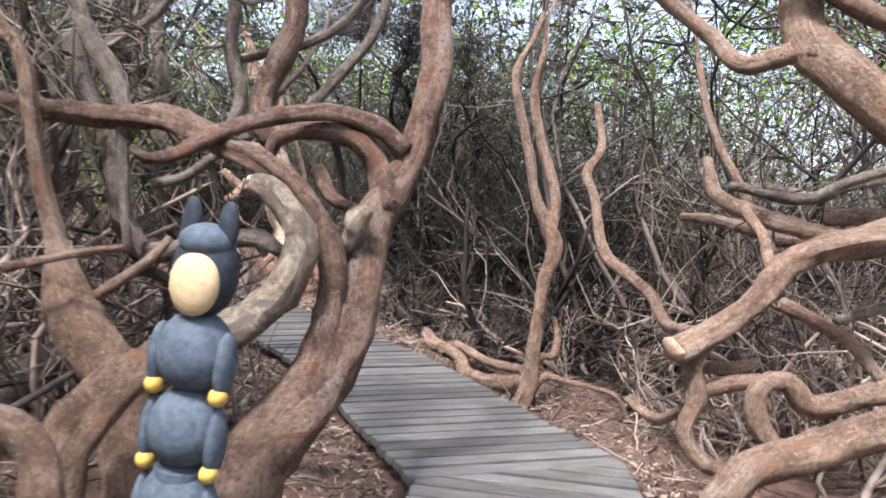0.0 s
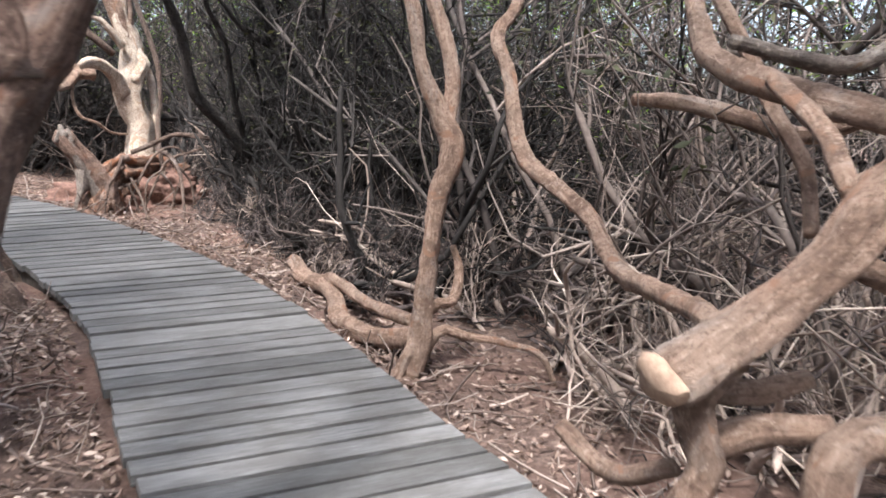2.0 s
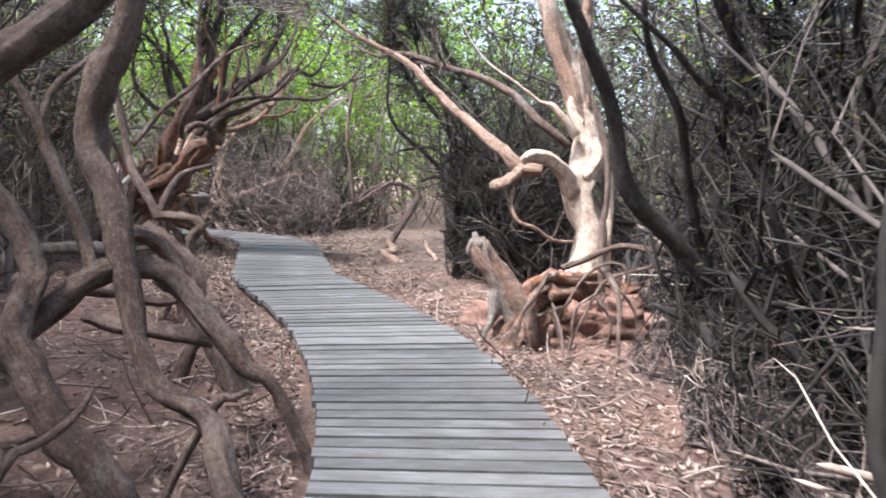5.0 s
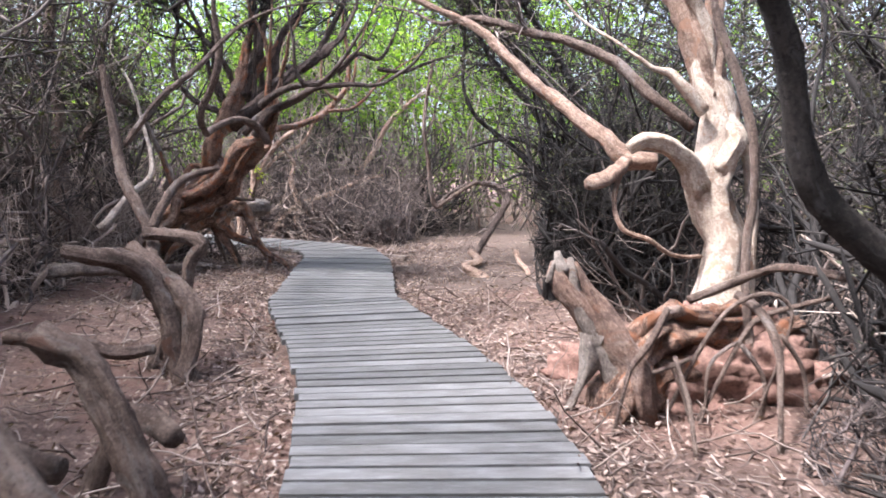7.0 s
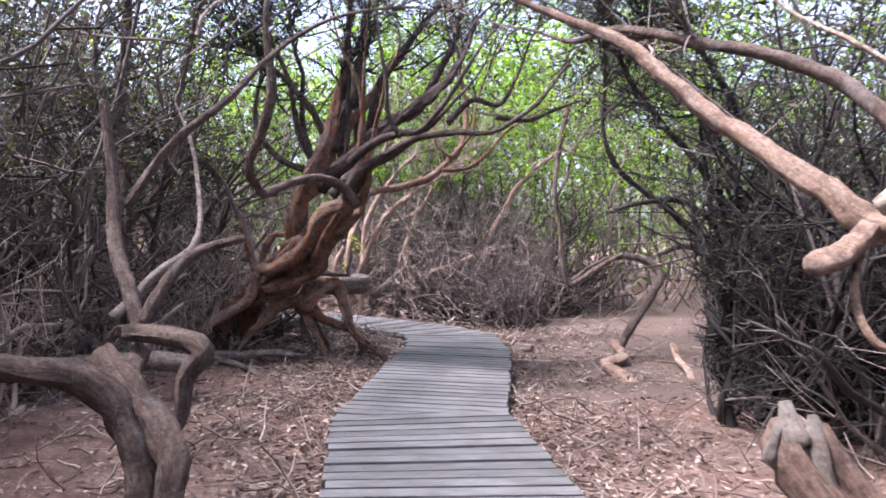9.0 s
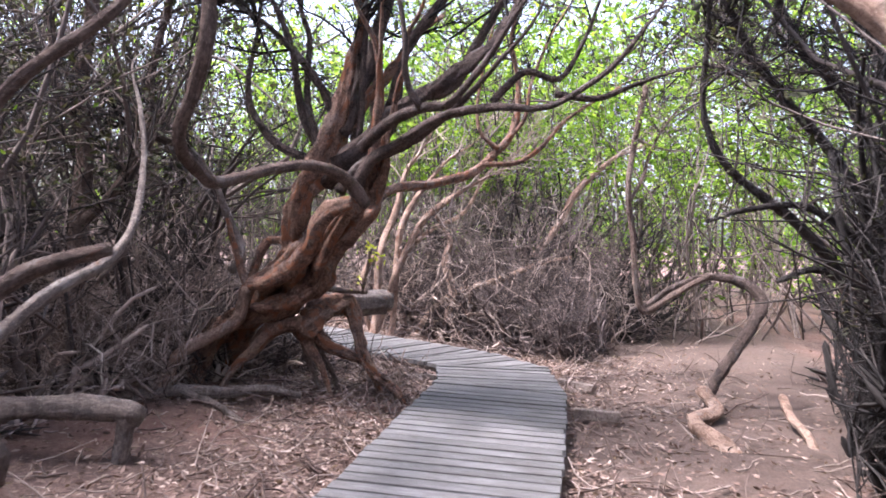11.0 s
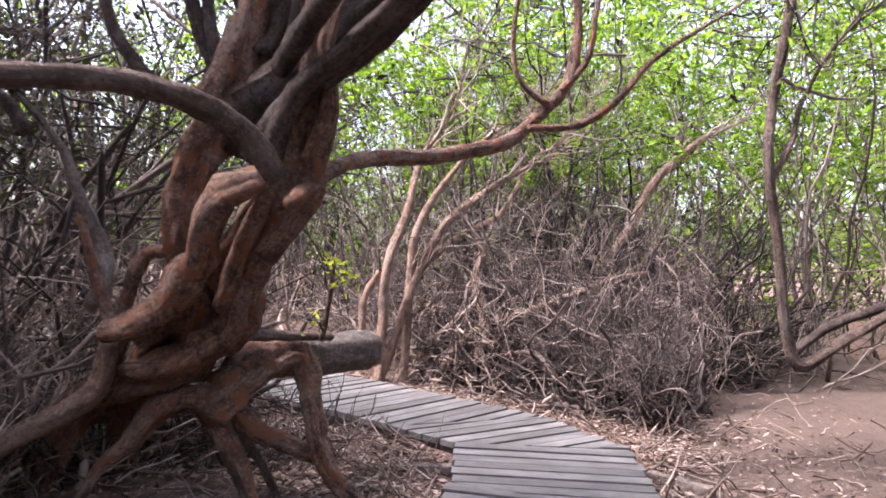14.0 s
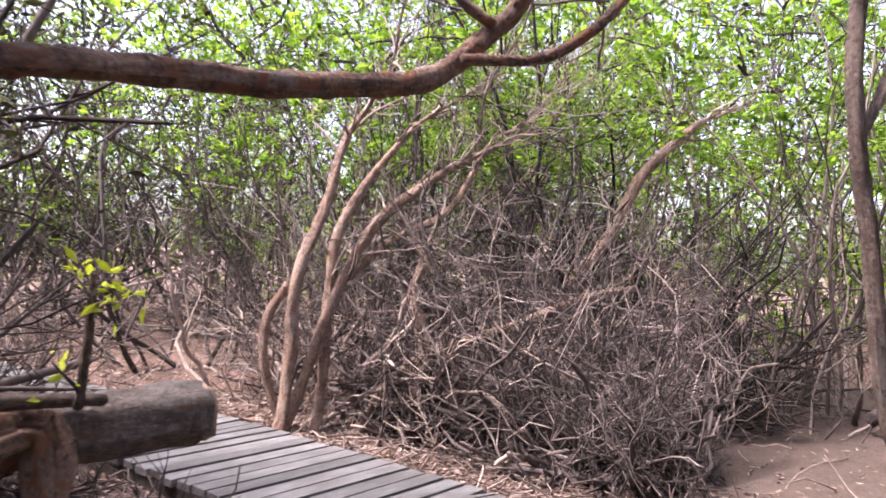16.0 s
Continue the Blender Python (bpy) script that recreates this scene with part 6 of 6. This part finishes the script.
def far_woods():
    """Leafy woods that close the distance all round."""
    rng = np.random.RandomState(31)
    n = 900
    a = rng.uniform(0, 2 * np.pi, n)
    r = rng.uniform(17, 30, n)
    st = np.stack([-7 + np.cos(a) * r, 11 + np.sin(a) * r, np.full(n, -0.3)], 1)
    d = np.stack([rng.normal(0, 0.35, n), rng.normal(0, 0.35, n), np.ones(n)], 1)
    p0, r0 = grow(rng, st, d, rng.uniform(5.0, 11.5, n), rng.uniform(0.02, 0.06, n), 8, 0.18, 0.06)
    s, dd, rr = shoots(rng, p0, r0, 5000, 0.8, 0.1)
    p1, r1 = grow(rng, s, dd, rng.uniform(0.6, 1.8, len(s)), np.maximum(rr, 0.010), 4, 0.3, 0.03)
    woods = thing("far_woods", "distant green woods with thin grey stems", "woods", kind="stuff")
    under(woods, "stem_mass", mesh_of("stem_mass", *tubes(p0, r0, 4), twig_brown), kind="stuff")
    under(woods, "branch_mass", mesh_of("branch_mass", *tubes(p1, r1, 3), twig_brown), kind="stuff")
    k = 200000
    c = p1[rng.randint(0, len(p1), k), rng.randint(1, 4, k)] + rng.normal(0, 0.25, (k, 3))
    turn = np.degrees(np.arctan2(c[:, 1] - 11, c[:, 0] + 7)) % 360
    c = c[(turn > 60) & (turn < 215) | (rng.uniform(0, 1, k) < 0.2)]
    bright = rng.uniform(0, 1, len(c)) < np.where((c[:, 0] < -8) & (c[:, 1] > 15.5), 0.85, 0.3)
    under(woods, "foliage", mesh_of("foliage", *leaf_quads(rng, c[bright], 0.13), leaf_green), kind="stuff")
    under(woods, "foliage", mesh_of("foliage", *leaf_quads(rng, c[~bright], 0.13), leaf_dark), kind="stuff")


far_woods()


def litter():
    """Dead leaves, sticks and bark chips over the ground near the way."""
    rng = np.random.RandomState(41)
    n = 100000
    seg = rng.randint(0, len(CENTRE) - 1, n)
    w = rng.uniform(0, 1, (n, 1))
    q = CENTRE[seg] * (1 - w) + CENTRE[seg + 1] * w
    far = 0.6 + rng.exponential(1.4, n)
    ang = rng.uniform(0, 2 * np.pi, n)
    x, y = q[:, 0] + np.cos(ang) * far, q[:, 1] + np.sin(ang) * far
    keep = (off_path(x, y) > 0.66) & (y > -1) & ((off_dirt(x, y) > 1.3) | (rng.uniform(0, 1, n) < 0.35))
    x, y = x[keep], y[keep]
    c = np.stack([x, y, ground_z(x, y) + rng.uniform(0.004, 0.045, len(x))], 1)
    v, f = leaf_quads(rng, c, 0.028, 0.3)
    tagged(new("leaf_litter", mesh_of("leaf_litter", v, f, leaf_dead)), "brown dead leaves covering the earth", "leaf litter", kind="stuff")
    m = min(7500, len(x))
    pick = rng.permutation(len(x))[:m]
    st = c[pick] + np.array([0, 0, 0.01])
    dirs = np.stack([rng.normal(size=m), rng.normal(size=m), rng.normal(0, 0.3, m)], 1)
    p, r = grow(rng, st, dirs, rng.uniform(0.06, 0.45, m), rng.uniform(0.002, 0.010, m), 4, 0.25, 0.0, 0.6)
    low = ground_z(p[..., 0], p[..., 1]) + 0.004
    p[..., 2] = np.maximum(p[..., 2], low)
    ok = off_path(p[..., 0], p[..., 1]).min(1) > 0.66
    tagged(new("fallen_twigs", mesh_of("fallen_twigs", *tubes(p[ok], r[ok], 3), twig_litter)), "fallen sticks and twigs scattered on litter", "twigs", kind="stuff")


litter()

# ---- earth mound ----


def earth_mound():
    """Crumbling mound of red earth round the uprooted stump."""
    rng = np.random.RandomState(61)
    n, m = 72, 30
    a = np.linspace(0, 2 * np.pi, n, endpoint=False)
    v = []
    for k in range(m):
        s = (k / (m - 1)) * 0.5 * np.pi
        for q in a:
            d = Vector((math.cos(q) * math.cos(s), math.sin(q) * math.cos(s), math.sin(s)))
            w = 1 + 0.32 * noise.noise(d * 2.1) + 0.16 * noise.noise(d * 6.3) + 0.08 * noise.noise(d * 15) + 0.03 * rng.normal()
            v.append((d.x * 0.95 * w, d.y * 0.5 * w, d.z * 0.56 * w - 0.2))
    idx = np.arange(n * m).reshape(m, n)
    f = np.stack([idx[:-1], np.roll(idx[:-1], -1, 1), np.roll(idx[1:], -1, 1), idx[1:]], -1).reshape(-1, 4)
    ob = tagged(new("earth_mound", mesh_of("earth_mound", np.array(v), f, red_earth)), "crumbling mound of red-brown earth round a stump", "earth mound")
    ob.matrix_world = pose(-2.45, 12.0, 0.0, 0, 0, 38)


earth_mound()

# ---- carved post figure ----


def carved_post():
    """Stacked, rounded wooden forms on one post: a single plain carving."""
    paint = plain_mat("blue_paint", (0.045, 0.058, 0.08), (0.12, 0.145, 0.185), 30, 0.7, 0.35)
    skin = plain_mat("bare_wood", (0.50, 0.36, 0.20), (0.66, 0.50, 0.32), 45, 0.7, 0.3)
    gold = plain_mat("yellow_paint", (0.50, 0.33, 0.06), (0.68, 0.48, 0.12), 40, 0.7, 0.2)
    navy = plain_mat("navy_paint", (0.02, 0.024, 0.035), (0.05, 0.055, 0.07), 35, 0.7, 0.3)
    bm = bmesh.new()

    def blob(x, y, z, rx, ry, rz, mat_index, flat=0.0):
        got = bmesh.ops.create_uvsphere(bm, u_segments=28, v_segments=18, radius=1.0)["verts"]
        for vert in got:
            q = vert.co
            if flat and q.z < 0:
                q.z *= flat
            vert.co = Vector((x + q.x * rx, y + q.y * ry, z + q.z * rz))
        for fc in {fc for vert in got for fc in vert.link_faces}:
            fc.material_index, fc.smooth = mat_index, True

    blob(0, 0.005, 1.135, 0.108, 0.098, 0.150, 3)
    blob(0, -0.002, 1.235, 0.088, 0.096, 0.060, 0)
    blob(0.008, -0.066, 1.105, 0.084, 0.046, 0.104, 1)
    for s in (-1, 1):
        blob(s * 0.066, 0, 1.290, 0.034, 0.026, 0.082, 3)
    for z in (0.87, 0.62, 0.37):
        blob(0, 0, z, 0.128, 0.112, 0.145, 0, 0.85)
        for s in (-1, 1):
            blob(s * 0.118, -0.015, z - 0.02, 0.032, 0.05, 0.11, 0)
            blob(s * 0.116, -0.03, z - 0.115, 0.030, 0.035, 0.032, 2)
    got = bmesh.ops.create_cone(bm, cap_ends=True, segments=24, radius1=0.09, radius2=0.085, depth=0.75)["verts"]
    for vert in got:
        vert.co.z += 0.12
    me = bpy.data.meshes.new("carved_post")
    bm.to_mesh(me)
    bm.free()
    for mat in (paint, skin, gold, navy):
        me.materials.append(mat)
    ob = tagged(new("carved_post", me), "blue-painted carved wooden post of stacked rounded forms", "carving")
    ob.matrix_world = pose(-0.80, 2.42, 0.0, 0, 3, -14)


carved_post()

# ---- boardwalk ----


def clip(poly, p, nrm):
    """The part of a convex polygon on the side of a line that nrm points to."""
    out = []
    for i in range(len(poly)):
        a, b = poly[i], poly[(i + 1) % len(poly)]
        da, db = np.dot(a - p, nrm), np.dot(b - p, nrm)
        if da >= 0:
            out.append(a)
        if da * db < 0:
            out.append(a + (b - a) * da / (da - db))
    return out


def fanned(pitch, gap):
    """Planks that turn with the way: outline, run and cross direction of each."""
    pairs = np.array(EDGES[1:5], float)
    fine = []
    ends = np.concatenate([[2 * pairs[0] - pairs[1]], pairs, [2 * pairs[-1] - pairs[-2]]])
    for k in range(1, len(ends) - 2):
        a, b, c, d = ends[k - 1:k + 3]
        for u in np.linspace(0, 1, 24, endpoint=False):
            fine.append(0.5 * (2 * b + (c - a) * u + (2 * a - 5 * b + 4 * c - d) * u**2 + (3 * b - a - 3 * c + d) * u**3))
    fine = np.array([*fine, pairs[-1]])
    run = np.concatenate([[0], np.cumsum(np.linalg.norm(np.diff(fine.mean(1), axis=0), axis=1))])

    def cross(s):
        return np.array([[np.interp(s, run, fine[:, e, q]) for q in (0, 1)] for e in (0, 1)])

    n = round(run[-1] / pitch)
    step = run[-1] / n
    for k in range(n):
        a, b = cross(k * step + gap / 2), cross((k + 1) * step - gap / 2)
        poly = [a[0], a[1], b[1], b[0]]
        across = unit((a[1] - a[0]) + (b[1] - b[0]))
        yield poly, np.array([-across[1], across[0]]), across


def squared(l0, r0, l1, r1, pitch, gap):
    """Planks set square to one straight stretch, mitred at its ends."""
    axis = unit(((l1 + r1) - (l0 + r0)) / 2)
    across = np.array([axis[1], -axis[0]])
    quad = [l0, r0, r1, l1]
    s = np.array([np.dot(q, axis) for q in quad])
    for k in range(math.floor(s.min() / pitch), math.ceil(s.max() / pitch)):
        poly = clip(clip(quad, axis * (k * pitch + gap / 2), axis), axis * ((k + 1) * pitch - gap / 2), -axis)
        if len(poly) >= 3:
            yield poly, axis, across


def boardwalk():
    rng = np.random.RandomState(51)
    walkway = thing("boardwalk", "weathered grey timber boardwalk with narrow gaps", "boardwalk", kind="structure")
    pitch, gap, thick = 0.150, 0.027, 0.045
    for n, ((l0, r0), (l1, r1)) in enumerate(zip(EDGES[:-1], EDGES[1:])):
        l0, r0, l1, r1 = (np.array(v, float) for v in (l0, r0, l1, r1))
        mid = (l0 + r0 + l1 + r1) / 4
        planks = squared(l0, r0, l1, r1, pitch, gap) if n not in (1, 2, 3) else fanned(pitch, gap) if n == 1 else ()
        for poly, axis, across in planks:
            c = np.mean(poly, 0)
            area = 0.5 * abs(sum(np.cross(poly[i] - c, poly[(i + 1) % len(poly)] - c) for i in range(len(poly))))
            if area < 0.004:
                continue
            jut = rng.uniform(0.0, 0.03, 2)
            pts = []
            for q in poly:
                w = np.dot(q - c, across)
                q = q + across * (jut[0] if w > 0 else -jut[1])
                pts.append(c + (q - c) * 0.998)
            bm = bmesh.new()
            dz = rng.normal(0, 0.003)
            ring = []
            for inset, z in ((0.0, -thick), (0.0, -0.004), (0.004, 0.0)):
                row = []
                for q in pts:
                    v = q - c
                    row.append(bm.verts.new((*(v - unit(v) * inset), z + dz)))
                ring.append(row)
            m = len(pts)
            for a, b in zip(ring[:-1], ring[1:]):
                for i in range(m):
                    bm.faces.new((a[i], a[(i + 1) % m], b[(i + 1) % m], b[i]))
            bm.faces.new(ring[-1])
            bm.normal_update()
            if bm.faces[-1:] and ring[-1][0].link_faces[0].calc_area() and sum(f.normal.z for f in bm.faces) < 0:
                bmesh.ops.reverse_faces(bm, faces=bm.faces)
            uv = bm.loops.layers.uv.new("UVMap")
            for f in bm.faces:
                for lp in f.loops:
                    w = np.array(lp.vert.co.xy)
                    lp[uv].uv = (np.dot(w, across) + 0.3 * lp.vert.co.z, np.dot(w, axis) + lp.vert.co.z)
            me = bpy.data.meshes.new("plank")
            bm.to_mesh(me)
            bm.free()
            me.materials.append(deck)
            ob = new("plank", me)
            ob.location = (c[0], c[1], 0)
            ob.parent = walkway
        # bearers under both edges
        for a, b in ((l0, l1), (r0, r1)):
            inward = unit(mid - (a + b) / 2) * (0.14 if n in (1, 2, 3) else 0.03)
            d = unit(b - a)
            w = np.array([-d[1], d[0]]) * 0.022
            v = []
            for z in (-0.16, -0.05):
                for q in (a + inward - w, a + inward + w, b + inward + w, b + inward - w):
                    v.append((q[0], q[1], z))
            f = [(0, 1, 2, 3), (7, 6, 5, 4), (0, 4, 5, 1), (1, 5, 6, 2), (2, 6, 7, 3), (3, 7, 4, 0)]
            under(walkway, "bearer", mesh_of("bearer", v, f, joist_wood, False), "dark timber bearer")

    # short sleepers that stick out at the bend
    for x, y, turn, size in ((-9.72, 14.2, 62, 0.5), (-8.75, 15.55, 12, 0.46), (-7.72, 14.78, 44, 0.4)):
        bm = bmesh.new()
        bmesh.ops.create_cube(bm, size=1.0)
        for v in bm.verts:
            v.co = Vector((v.co.x * size, v.co.y * 0.1, v.co.z * 0.08))
        bmesh.ops.bevel(bm, geom=bm.edges[:], offset=0.008, segments=2, affect="EDGES")
        me = bpy.data.meshes.new("sleeper")
        bm.to_mesh(me)
        bm.free()
        me.materials.append(bark_grey)
        ob = under(walkway, "sleeper", me, "short weathered timber sleeper")
        ob.matrix_world = pose(x, y, -0.085, 0, 0, turn)


boardwalk()
